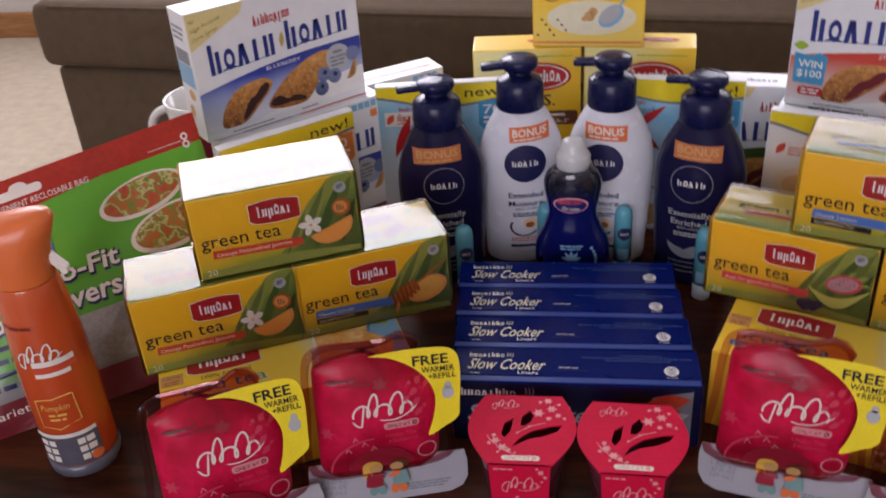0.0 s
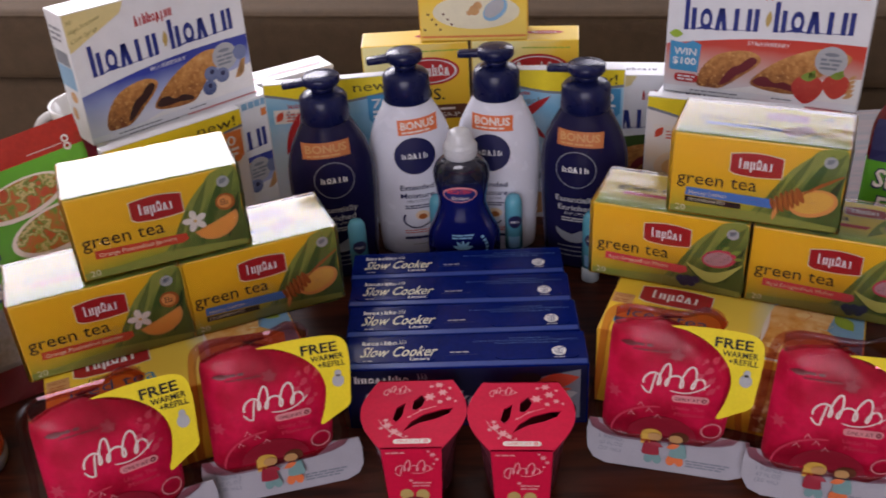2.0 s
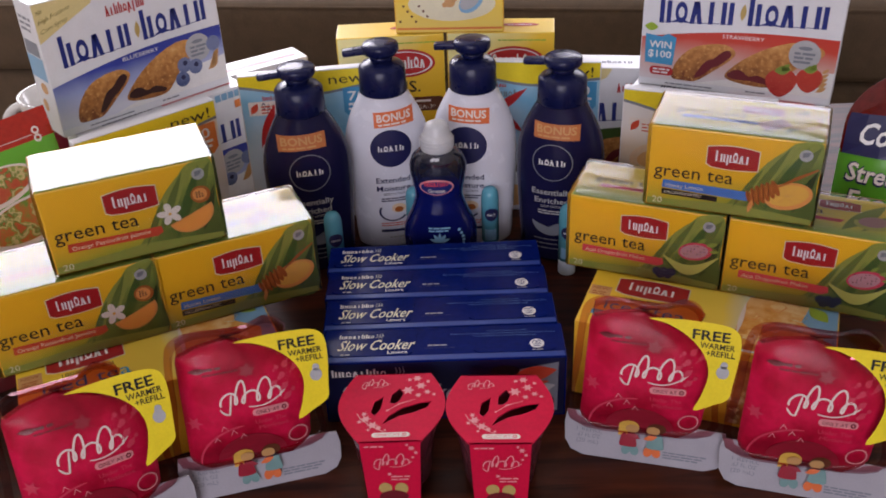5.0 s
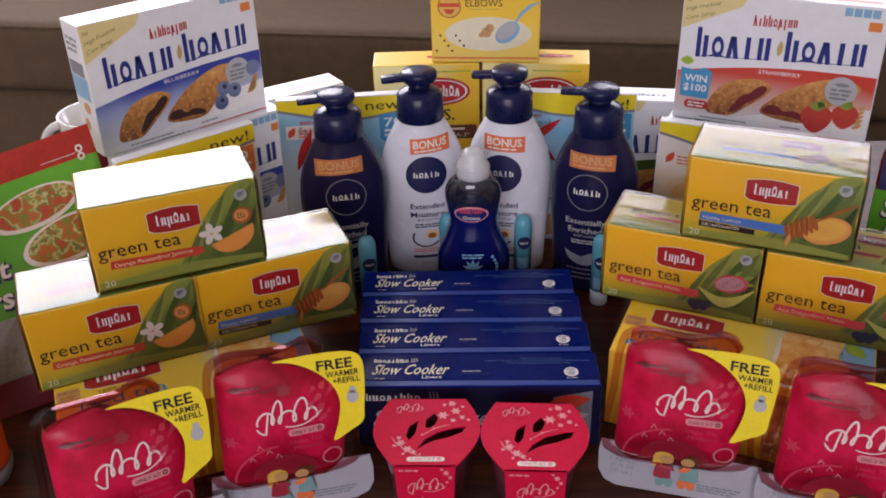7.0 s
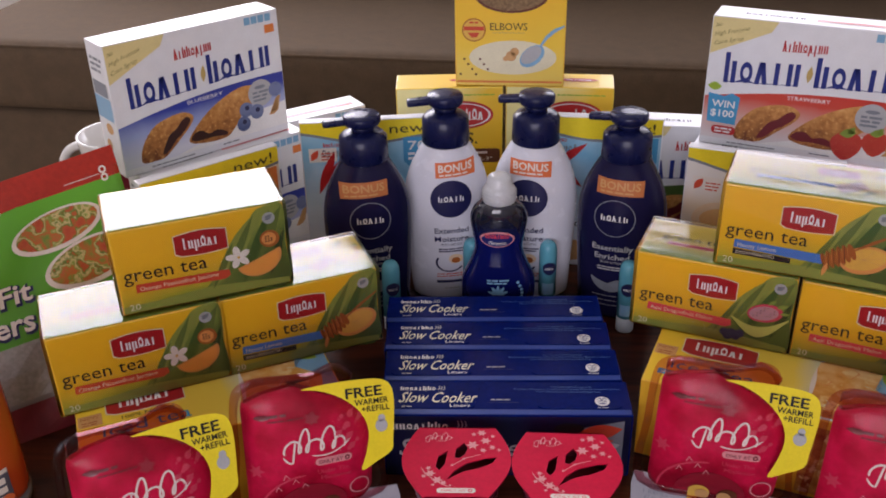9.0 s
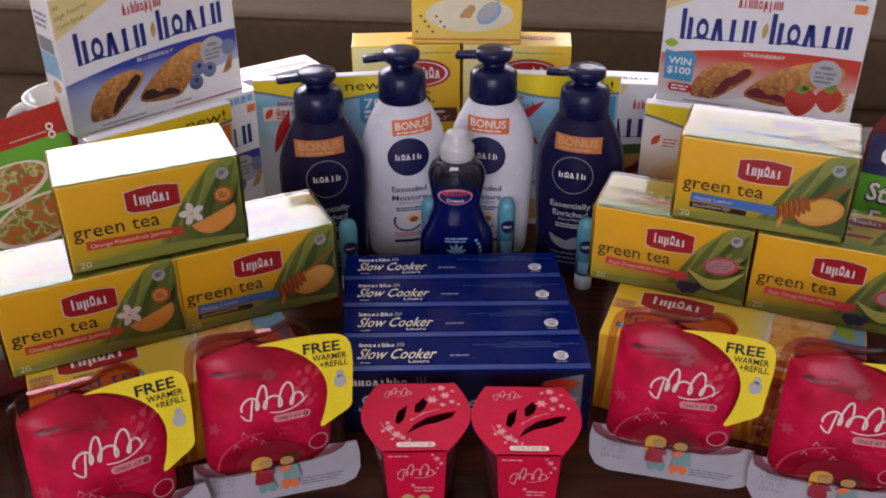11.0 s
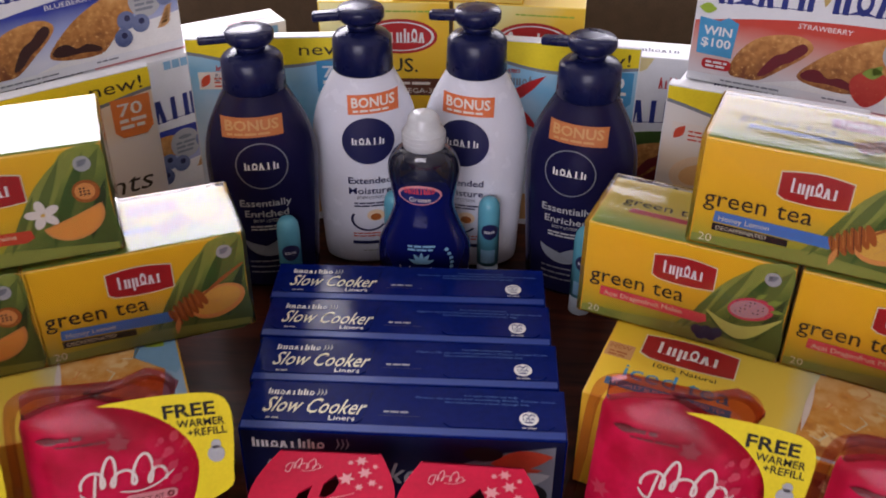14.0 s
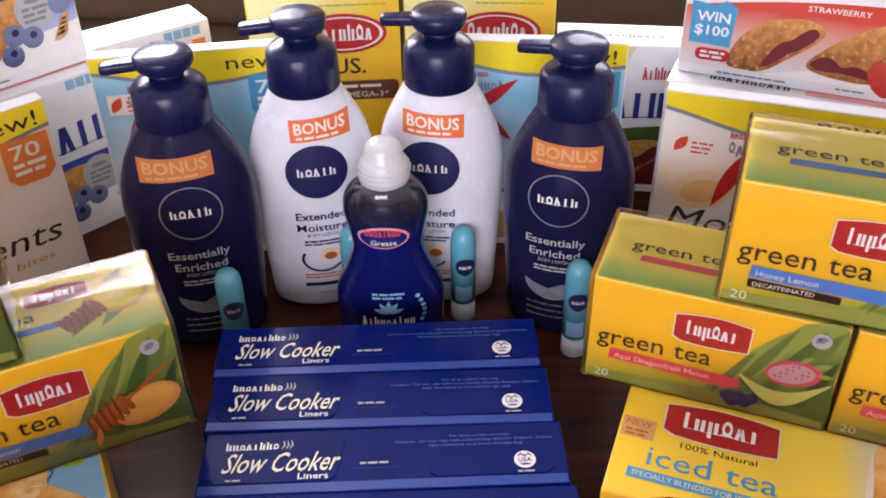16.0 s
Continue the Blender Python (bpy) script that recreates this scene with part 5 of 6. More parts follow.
DARK, PALE = "dark blue pump bottle of body lotion with an orange sticker", "white pump bottle of body lotion with a navy pump"
lotion(pose(-0.1346, 1.008, TZ, 0, 0, 12), True, 0.03, -0.0045, 0.047, 0.0, DARK)
lotion(pose(-0.0551, 1.05, TZ, 0, 0, 8), False, 0.05, 0.0065, 0.041, 0.0015, PALE)
lotion(pose(0.0365, 1.05, TZ, 0, 0, -8), False, -0.03, -0.0025, 0.042, -0.0055, PALE)
lotion(pose(0.1225, 1.008, TZ, 0, 0, -15), True, -0.02, -0.001, 0.0455, -0.004, DARK)

BALM = [(0, 0.0082, 0.0082), (0.001, 0.009, 0.009), (0.017, 0.009, 0.009)]
BALM_TOP = [(0.0172, 0.0092, 0.0092), (0.068, 0.0092, 0.0092), (0.0745, 0.0084, 0.0084), (0.0785, 0.006, 0.006), (0.0798, 0.002, 0.002)]


def balm(m):
    c = thing("lip_balm", m, "light blue plastic lip balm stick standing against a lotion bottle", "lip balm", "lip balms beside the bottles")
    part("tube", lathe(BALM, 24), "balm_base", c, "pale plastic tube end", True)
    part("cap", lathe(BALM_TOP, 24), "balm", c, smooth=True)
    on = wrap_map(BALM_TOP)
    badge = put("logo_disc", disc(0.001, 0.052, 0.007, 0.0075, rings=2), on, 0, "navy", c)
    put("brand_mark", mark(-0.0035, 0.0508, 0.009, 0.0026, 5, tall=(0, 1, 2, 3, 4)), on, 1, "white", badge)
    put("stripe", grid(-0.006, 0.021, 0.006, 0.034, 4, 1), on, 0, "pale_blue", c)
    return c


for x, y, a in ((-0.111, 0.972, 10), (-0.029, 1.018, 5), (0.0505, 1.0125, 0), (0.1275, 0.969, -12)):
    balm(pose(x, y, TZ, 0, 0, a))

SOAP = smooth_rings([(0, 0.031, 0.017), (0.004, 0.035, 0.02), (0.03, 0.0372, 0.0215), (0.055, 0.0368, 0.0215), (0.075, 0.0285, 0.0195), (0.09, 0.0242, 0.0185), (0.106, 0.0262, 0.019), (0.122, 0.0285, 0.0195), (0.134, 0.025, 0.0185), (0.141, 0.0175, 0.0155)], 40)
soap = thing("dish_soap_bottle", pose(-0.002, 0.985, TZ), "dark blue waisted dish soap bottle with a cloudy clear cap", "soap bottle")
part("bottle", lathe(SOAP, 44), "soap", soap, smooth=True)
cap = part("cap", lathe([(0.1405, 0.0158, 0.0158), (0.142, 0.0165, 0.0165), (0.154, 0.016, 0.016), (0.1568, 0.0142, 0.0142), (0.158, 0.0128, 0.0128), (0.1645, 0.012, 0.012), (0.1672, 0.0102, 0.0102), (0.1685, 0.007, 0.007), (0.1688, 0.002, 0.002)], 32), "soap_cap", soap, "cloudy white push-pull cap", True)
for i in range(3):
    part("cap_ridge", lathe([(0.1445 + 0.0035 * i, 0.0159, 0.0159), (0.1453 + 0.0035 * i, 0.0171, 0.0171), (0.1461 + 0.0035 * i, 0.0159, 0.0159)], 32, cap=False), "soap_cap", cap, smooth=True)
ON_SOAP = wrap_map(SOAP)
oval = put("oval_label", disc(-0.002, 0.107, 0.017, 0.0088, n=30, rings=3), ON_SOAP, 0, "blush", soap, "pink-rimmed oval label")
put("oval_field", disc(-0.002, 0.1065, 0.0155, 0.0072, n=30, rings=3), ON_SOAP, 1, "panel_blue", oval)
put("brand_mark", mark(-0.014, 0.1085, 0.024, 0.005, 8, tall=(0, 1, 2, 3, 4, 5, 6, 7)), ON_SOAP, 2, "ribbon_pink", oval)
put("lettering", words("Grease", -0.0105, 0.1015, 0.004, 0.017, bold=0.01), ON_SOAP, 2, "petal", oval)
put("brand_mark", mark(-0.0195, 0.034, 0.037, 0.0085, 9, tall=(0, 2, 6)), ON_SOAP, 1, "petal", soap, "pale brand mark")
put("flower_mark", joined(*[leaf(-0.001, 0.0455, -0.001 + 0.011 * math.cos(radians(q)), 0.0455 + 0.011 * math.sin(radians(q)), 0.16) for q in (20, 55, 90, 125, 160)]), ON_SOAP, 1, "pale_blue", soap)
put("small_print", lines(-0.012, 0.0605, 0.022, 0.0016, 2, 0.003), ON_SOAP, 0, "pale_blue", soap)
put("lace_print", joined(*[disc(0.019 + 0.0045 * math.sin(i * 0.5), 0.058 - 0.0042 * i, 0.0016) for i in range(6)]), ON_SOAP, 0, "pale_blue", soap)


# ---- candles in pink sleeves ----
def candle(m, label):
    c = thing("boxed_candle", m, label, "candle", "pair of pink boxed candles")
    z, t = 0.0685, 0.0011

    def outline(q):
        return [(-0.0295, 0.077), *[(-0.0295 - 0.0115 * math.sin(math.pi / 2 * i / 6), 0.077 - 0.036 * i / 6) for i in range(1, 7)],
                *[(-0.041 + 0.018 * (1 - math.cos(math.pi / 2 * i / 6)), 0.041 - 0.041 * (i / 6)) for i in range(1, 7)]]
    side = outline(0)
    rim = side + [(-x, y) for x, y in reversed(side)]
    cut = [[(-0.0155, 0.0325), (-0.0135, 0.0445), (-0.0065, 0.0505), (-0.0075, 0.043), (-0.0085, 0.035), (-0.0125, 0.0285)],
           [(-0.0015, 0.0425), (-0.0005, 0.052), (0.0055, 0.0595), (0.0085, 0.054), (0.0065, 0.046), (0.002, 0.0415)],
           [(-0.0065, 0.0185), (-0.0015, 0.0285), (0.008, 0.037), (0.022, 0.0425), (0.0305, 0.0435), (0.027, 0.0365), (0.017, 0.031), (0.006, 0.0275), (0.0, 0.0235)]]
    bm = bmesh.new()
    edges = []
    for loop in [rim] + cut:
        vs = [bm.verts.new((x, y, z)) for x, y in loop]
        edges += [bm.edges.new((vs[i], vs[(i + 1) % len(vs)])) for i in range(len(vs))]
    bmesh.ops.triangle_fill(bm, use_beauty=True, use_dissolve=False, edges=edges)
    bmesh.ops.recalc_face_normals(bm, faces=bm.faces[:])
    ext = bmesh.ops.extrude_face_region(bm, geom=bm.faces[:])
    bmesh.ops.translate(bm, vec=(0, 0, -t), verts=[g for g in ext["geom"] if isinstance(g, bmesh.types.BMVert)])
    bmesh.ops.recalc_face_normals(bm, faces=bm.faces[:])
    top = part("top_panel", bm, "candle_card", c, "pink card top with leaf-shaped cut-outs")
    for name, y, w0, w1 in (("front_panel", 0.0, 0.0225, 0.0195), ("back_panel", 0.076, 0.029, 0.027)):
        bm = bmesh.new()
        a = [(-w1, 0), (w1, 0), (w0, z), (-w0, z)]
        lo = [bm.verts.new((x, y, q)) for x, q in a]
        hi = [bm.verts.new((x, y + t, q)) for x, q in a]
        bm.faces.new(lo)
        bm.faces.new(list(reversed(hi)))
        for i in range(4):
            bm.faces.new((lo[i], hi[i], hi[(i + 1) % 4], lo[(i + 1) % 4]))
        bmesh.ops.recalc_face_normals(bm, faces=bm.faces[:])
        part(name, bm, "candle_card", c)
    jar = lathe([(0.001, 0.024, 0.024), (0.004, 0.028, 0.028), (0.05, 0.0335, 0.0335), (0.0655, 0.0345, 0.0345), (0.0655, 0.0325, 0.0325), (0.05, 0.0315, 0.0315)], 36, cap=True)
    bmesh.ops.translate(jar, vec=(0, 0.0395, 0), verts=jar.verts)
    jar_part = part("jar", jar, "jar", c, "dark pink glass candle jar", True)
    wax = lathe([(0.05, 0.0312, 0.0312), (0.0515, 0.0312, 0.0312)], 32)
    bmesh.ops.translate(wax, vec=(0, 0.0395, 0), verts=wax.verts)
    part("wax", wax, "maroon", jar_part)
    on_top = lambda x, y, k: Vector((x, y, z + 0.0002 + 0.00016 * k))
    on_front = lambda x, y, k: Vector((x, -0.0002 - 0.00016 * k, y))
    put("script_mark", squiggle(-0.0245, 0.0625, 0.022, 0.009), on_top, 1, "blush", top, "pale script mark")
    flakes = [(0.012, 0.056, 0.0052), (0.022, 0.061, 0.0045), (0.019, 0.07, 0.004), (0.027, 0.0535, 0.003), (0.013, 0.0685, 0.0022), (0.0275, 0.066, 0.002), (0.02, 0.05, 0.0028), (0.032, 0.0505, 0.0018),
              (-0.019, 0.0245, 0.0042), (-0.0135, 0.0175, 0.0045), (-0.0205, 0.03, 0.0025), (-0.009, 0.0145, 0.0028), (-0.0235, 0.0215, 0.0022), (-0.0165, 0.0125, 0.0016), (-0.004, 0.012, 0.0014), (-0.003, 0.0335, 0.0014), (0.0055, 0.0405, 0.0014)]
    for f in flakes:
        put("snowflake", star(*f), on_top, 2, "blush", top)
    put("twig", joined(stroke([(-0.026, 0.031), (-0.023, 0.025), (-0.017, 0.019), (-0.009, 0.013), (-0.002, 0.0085)], 0.0008), stroke([(-0.004, 0.0325), (0.006, 0.041), (0.018, 0.0455)], 0.0008)), on_top, 1, "blush", top)
    tab = put("white_tab", rounded(-0.0135, 0.0045, 0.0145, 0.0095, 0.0024), on_top, 1, "petal", top)
    put("lettering", words("ONLY AT", -0.0105, 0.0057, 0.0026, 0.018), on_top, 2, "ribbon_pink", tab)
    put("target_ring", disc(0.0105, 0.007, 0.0016, inner=0.5, n=14), on_top, 2, "ribbon_pink", tab)
    put("script_mark", squiggle(-0.0135, 0.046, 0.029, 0.0125), on_front, 1, "blush", c, "pale script mark")
    put("small_print", lines(-0.019, 0.0635, 0.014, 0.0014, 1, 0.002), on_front, 1, "blush", c)
    for f in ((0.0155, 0.062, 0.0028), (0.0185, 0.0575, 0.002), (0.0125, 0.0655, 0.0016), (0.016, 0.053, 0.0014), (-0.002, 0.0365, 0.002), (0.002, 0.034, 0.0015)):
        put("snowflake", star(*f), on_front, 2, "blush", c)
    put("small_print", lines(-0.001, 0.033, 0.014, 0.0013, 2, 0.003), on_front, 1, "blush", c)
    put("picture", joined(disc(-0.006, 0.022, 0.005, 0.0055), disc(0.006, 0.021, 0.005, 0.006)), on_front, 1, "gold", c)
    put("dark_print", disc(0, 0.013, 0.011, 0.0065), on_front, 2, "maroon", c)
    return c


candle(pose(-0.0415, 0.6515, TZ, 0, 0, -0.5), "pink card boxed candle with cut-out leaves")
candle(pose(0.039, 0.6455, TZ, 0, 0, -2.5), "pink card boxed candle with cut-out leaves")


# ---- red blister packs ----
def blister_pack(m, label):
    c = thing("air_freshener_pack", m, label, "blister pack", "red blister packs leaning on the tea cartons")
    flat = lambda x, y, k: Vector((x, -0.0015 - 0.00018 * k, y))
    # backing card with rounded foot
    foot = [(-0.0605, 0.041), (-0.062, 0.03), (-0.061, 0.014), (-0.056, 0.005), (-0.046, 0.0008), (0.048, 0.0), (0.058, 0.004), (0.0625, 0.012), (0.0632, 0.026), (0.0615, 0.036)]
    bm = bmesh.new()
    lo = [bm.verts.new((x, 0, y)) for x, y in foot]
    hi = [bm.verts.new((x, -0.0015, y)) for x, y in foot]
    bm.faces.new(lo)
    bm.faces.new(list(reversed(hi)))
    for i in range(len(foot)):
        j = (i + 1) % len(foot)
        bm.faces.new((lo[i], lo[j], hi[j], hi[i]))
    bmesh.ops.recalc_face_normals(bm, faces=bm.faces[:])
    card = part("backing_card", bm, "card_grey", c, "pale grey card foot")
    for i, text in enumerate(("1 WARMER", "1 REFILL", ".67 FL OZ", "(20 mL)")):
        put("lettering", words(text, -0.052, 0.0285 - 0.0052 * i, 0.0036, 0.021 - 0.0012 * i, slope=-0.04), flat, 1, "slate", card)
    put("small_print", lines(0.016, 0.012, 0.033, 0.0014, 3, 0.0024, -0.02), flat, 1, "slate", card)
    # yellow flag card
    rim = [(-0.004, 0.137), (0.02, 0.1385), (0.045, 0.1375), (0.0565, 0.1345), (0.0615, 0.127), (0.062, 0.112), (0.0595, 0.088), (0.0575, 0.077), (0.046, 0.07), (0.034, 0.0645), (0.0385, 0.078), (0.0418, 0.096), (0.037, 0.112), (0.0245, 0.1255), (0.009, 0.134)]
    flag = put("yellow_flag", soft_poly(*rim, steps=3), lambda x, y, k: Vector((x, -0.0192, y)), 0, "flag", c, "yellow paper flag with black lettering")
    on_flag = lambda x, y, k: Vector((x, -0.0195 - 0.0002 * k, y))
    put("lettering", words("FREE", 0.0275, 0.1245, 0.0078, 0.0265, slope=-0.03, bold=0.02), on_flag, 1, "black", flag)
    put("lettering", words("WARMER", 0.0335, 0.1178, 0.0046, 0.0245, slope=-0.03, bold=0.012), on_flag, 1, "black", flag)
    put("lettering", words("+REFILL", 0.0382, 0.1118, 0.0046, 0.0205, slope=-0.03, bold=0.012), on_flag, 1, "black", flag)
    put("device_picture", joined(disc(0.0515, 0.099, 0.0045, 0.0052), disc(0.052, 0.105, 0.0026, 0.003)), on_flag, 1, "grey", flag)
    # red card under the dome: bulges forwards
    nx, nz = 20, 22

    def edge(q):
        # half-outline left and right for height q in 0..1
        z = 0.028 + 0.109 * q
        left = -0.051 + 0.004 * q + 0.05 * max(0, (q - 0.87) / 0.13) ** 3 + 0.014 * max(0, 1 - q / 0.14) ** 2
        right = 0.045 - 0.012 * max(0, 0.42 - q) - 0.014 * max(0, 1 - q / 0.14) ** 2 - 0.058 * max(0, (q - 0.58) / 0.42) ** 2.1
        return z, left, right
    dome = lambda u, q: 0.0022 + 0.002 * min(1, q * 6) + 0.0125 * (1 - (2 * u - 1) ** 4) * (1 - (abs(2 * q - 1)) ** (2.4 if q < 0.5 else 6)) * (0.65 + 0.35 * math.sin(math.pi * min(1, q * 1.1)))

    def sheet(grow, lift, name, material, owner, text):
        bm = bmesh.new()
        rows = []
        for j in range(nz + 1):
            q = j / nz
            z, l, r = edge(q)
            z += grow * (2 * q - 1)
            rows.append([bm.verts.new((l - grow + (r - l + 2 * grow) * i / nx, -dome(i / nx, q) - lift, z)) for i in range(nx + 1)])
        for j in range(nz):
            for i in range(nx):
                if lift == 0 or 4 <= j < nz - 1:
                    bm.faces.new((rows[j][i], rows[j][i + 1], rows[j + 1][i + 1], rows[j + 1][i]))
        bmesh.ops.delete(bm, geom=[v for v in bm.verts if not v.link_faces], context="VERTS")
        ring = () if lift else [rows[0], [r[-1] for r in rows], list(reversed(rows[-1])), [r[0] for r in reversed(rows)]]
        for side in ring:
            back = [bm.verts.new((v.co.x, -0.001, v.co.z)) for v in side]
            for i in range(len(side) - 1):
                bm.faces.new((side[i + 1], side[i], back[i], back[i + 1]))
        bmesh.ops.recalc_face_normals(bm, faces=bm.faces[:])
        return part(name, bm, material, owner, text, True)
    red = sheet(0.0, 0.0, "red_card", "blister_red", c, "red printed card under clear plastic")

    def on_red(x, y, k):
        q = min(1, max(0, (y - 0.028) / 0.109))
        z, l, r = edge(q)
        u = min(1, max(0, (x - l) / (r - l)))
        return Vector((x, -dome(u, q) - 0.0006 - 0.0005 * k, y))
    put("script_mark", squiggle(-0.022, 0.0865, 0.05, 0.021, -0.02), on_red, 1, "petal", red, "white script mark")
    put("maker_mark", joined(leaf(-0.04, 0.1165, -0.026, 0.1165, 0.16), lines(-0.037, 0.1155, 0.021, 0.0022, 1, 0.002), lines(-0.03, 0.1122, 0.026, 0.001, 1, 0.002)), on_red, 1, "maroon", red)
    put("maple_leaf", joined(leaf(-0.004, 0.109, 0.008, 0.112, 0.22), leaf(0.001, 0.106, 0.003, 0.117, 0.22), leaf(-0.003, 0.115, 0.006, 0.107, 0.2)), on_red, 1, "deep_red", red)
    tab = put("pale_tab", rounded(0.001, 0.0735, 0.028, 0.0795, 0.0028), on_red, 1, "blush", red)
    put("lettering", words("ONLY AT", 0.0035, 0.075, 0.0029, 0.0175), on_red, 2, "maroon", tab)
    put("target_ring", disc(0.0245, 0.0765, 0.0019, inner=0.5, n=14), on_red, 2, "maroon", tab)
    put("lettering", words("Under The", 0.002, 0.0665, 0.0036, 0.023), on_red, 1, "rose", red)
    put("lettering", words("Mistletoe", 0.004, 0.0608, 0.0036, 0.022), on_red, 1, "rose", red)
    put("arc", stroke([(-0.043 + 0.036 * (1 - math.cos(radians(90 * i / 12))), 0.034 + 0.033 * math.sin(radians(90 * i / 12))) for i in range(13)], 0.0016), on_red, 1, "rose", red)
    put("dark_arch", poly((-0.03, 0.036), (0.022, 0.036), *[(-0.004 + 0.026 * math.cos(radians(180 * i / 12)), 0.036 + 0.022 * math.sin(radians(180 * i / 12))) for i in range(13)]), on_red, 1, "deep_red", red)
    put("hearts", joined(*[stroke([(-0.03 + 0.0065 * i, 0.056 + 0.005 * ((i * 2) % 3)), (-0.028 + 0.0065 * i, 0.06 + 0.005 * ((i * 2) % 3)), (-0.0255 + 0.0065 * i, 0.0565 + 0.005 * ((i * 2) % 3))], 0.0012) for i in range(4)]), on_red, 2, "blush", red)
    put("stamp_ring", disc(0.032, 0.047, 0.0078, inner=0.86, n=22), on_red, 1, "blush", red)
    put("snowflake", star(-0.042, 0.074, 0.006), on_red, 1, "rose", red)
    put("speckles", joined(*[disc(0.02 + 0.019 * ((i * 37) % 17) / 17, 0.083 + 0.032 * ((i * 53) % 19) / 19, 0.0008 + 0.0008 * (i % 3)) for i in range(22)]), on_red, 1, "rose", red)
    low = lambda x, y, k: on_red(x, y, k + 2) if y > 0.028 else Vector((x, -0.0045 - 0.0005 * k, y))
    for x0, hair, coat, feet, way in ((-0.0115, "lemon", "deep_red", "teal", 1), (0.0095, "brown", "teal", "bonus", -1)):
        put("printed_shape", joined(disc(x0, 0.0365, 0.0078, 0.0072), poly((x0 - 0.0078, 0.036), (x0 + 0.001 * way, 0.036), (x0 - 0.0015, 0.026), (x0 - 0.0082, 0.0255))) if way > 0 else disc(x0, 0.0365, 0.0072, 0.0068), low, 0, hair, c)
        put("printed_shape", disc(x0 + 0.0025 * way, 0.0348, 0.0052, 0.0052), low, 2, "tan_print", c)
        put("printed_shape", soft_poly((x0 - 0.0035, 0.0305), (x0 + 0.0035, 0.0305), (x0 + 0.0064, 0.021), (x0 + 0.0055, 0.0165), (x0 - 0.0055, 0.0165), (x0 - 0.0064, 0.021)), low, 1, coat, c)
        put("printed_shape", leaf(x0 - 0.001 * way, 0.0285, x0 + 0.0095 * way, 0.025, 0.2), low, 3, coat if way > 0 else "bonus", c)
        for q in (-1, 1):
            put("printed_shape", disc(x0 + 0.0032 * q + 0.002 * way, 0.0128, 0.0034, 0.0046, 12 * q), low, 0, feet, c)
    lip = soft_poly((-0.058, 0.034), (-0.0575, 0.09), (-0.0545, 0.128), (-0.047, 0.141), (-0.03, 0.1445), (0.0, 0.142), (0.022, 0.1475), (0.034, 0.14), (0.034, 0.122), (0.05, 0.095), (0.053, 0.06), (0.05, 0.034), (0.0, 0.028))[0]
    bm = bmesh.new()
    for (xa, ya), (xb, yb) in zip(lip, lip[1:] + lip[:1]):
        cut = [(xa, -0.0035, ya), (xb, -0.0035, yb), (xb * 0.975, -0.0065, 0.085 + (yb - 0.085) * 0.975), (xa * 0.975, -0.0065, 0.085 + (ya - 0.085) * 0.975), (xa * 0.9, -0.0045, 0.085 + (ya - 0.085) * 0.9), (xb * 0.9, -0.0045, 0.085 + (yb - 0.085) * 0.9)]
        v = [bm.verts.new(p) for p in cut]
        bm.faces.new(v[:4])
        bm.faces.new((v[3], v[2], v[5], v[4]))
    bmesh.ops.remove_doubles(bm, verts=bm.verts[:], dist=1e-6)
    bmesh.ops.recalc_face_normals(bm, faces=bm.faces[:])
    part("refraction_tinted_flange", bm, "flange", c, "clear plastic rim tinted for refracted red", True)
    sheet(0.0035, 0.0032, "clear_dome", "blister", c, "clear plastic dome")
    tops = bmesh.new()
    hump = [(-0.046, 0.128), (-0.045, 0.139), (-0.037, 0.1425), (-0.005, 0.1415), (0.008, 0.141), (0.02, 0.1465), (0.028, 0.143), (0.036, 0.136), (0.03, 0.124), (-0.02, 0.122)]
    lo = [tops.verts.new((x, -0.001, y)) for x, y in hump]
    hi = [tops.verts.new((x * 0.98, -0.006, 0.124 + (y - 0.124) * 0.97)) for x, y in hump]
    tops.faces.new(list(reversed(hi)))
    for i in range(len(hump)):
        j = (i + 1) % len(hump)
        tops.faces.new((lo[i], lo[j], hi[j], hi[i]))
    bmesh.ops.recalc_face_normals(tops, faces=tops.faces[:])
    inner = part("dome_top", tops, "red_tint", c, "red tinted clear plastic top")
    return c


pack = blister_pack(pose(-0.1455, 0.679, TZ, -11, 0, 15), "red blister pack of air freshener with a yellow flag, leaning back")
for x, y, lean, yaw in ((-0.247, 0.624, -14, 27), (0.1535, 0.691, -10, -14), (0.266, 0.65, -10, -16)):
    copy_thing(pack, pose(x, y, TZ, lean, 0, yaw))


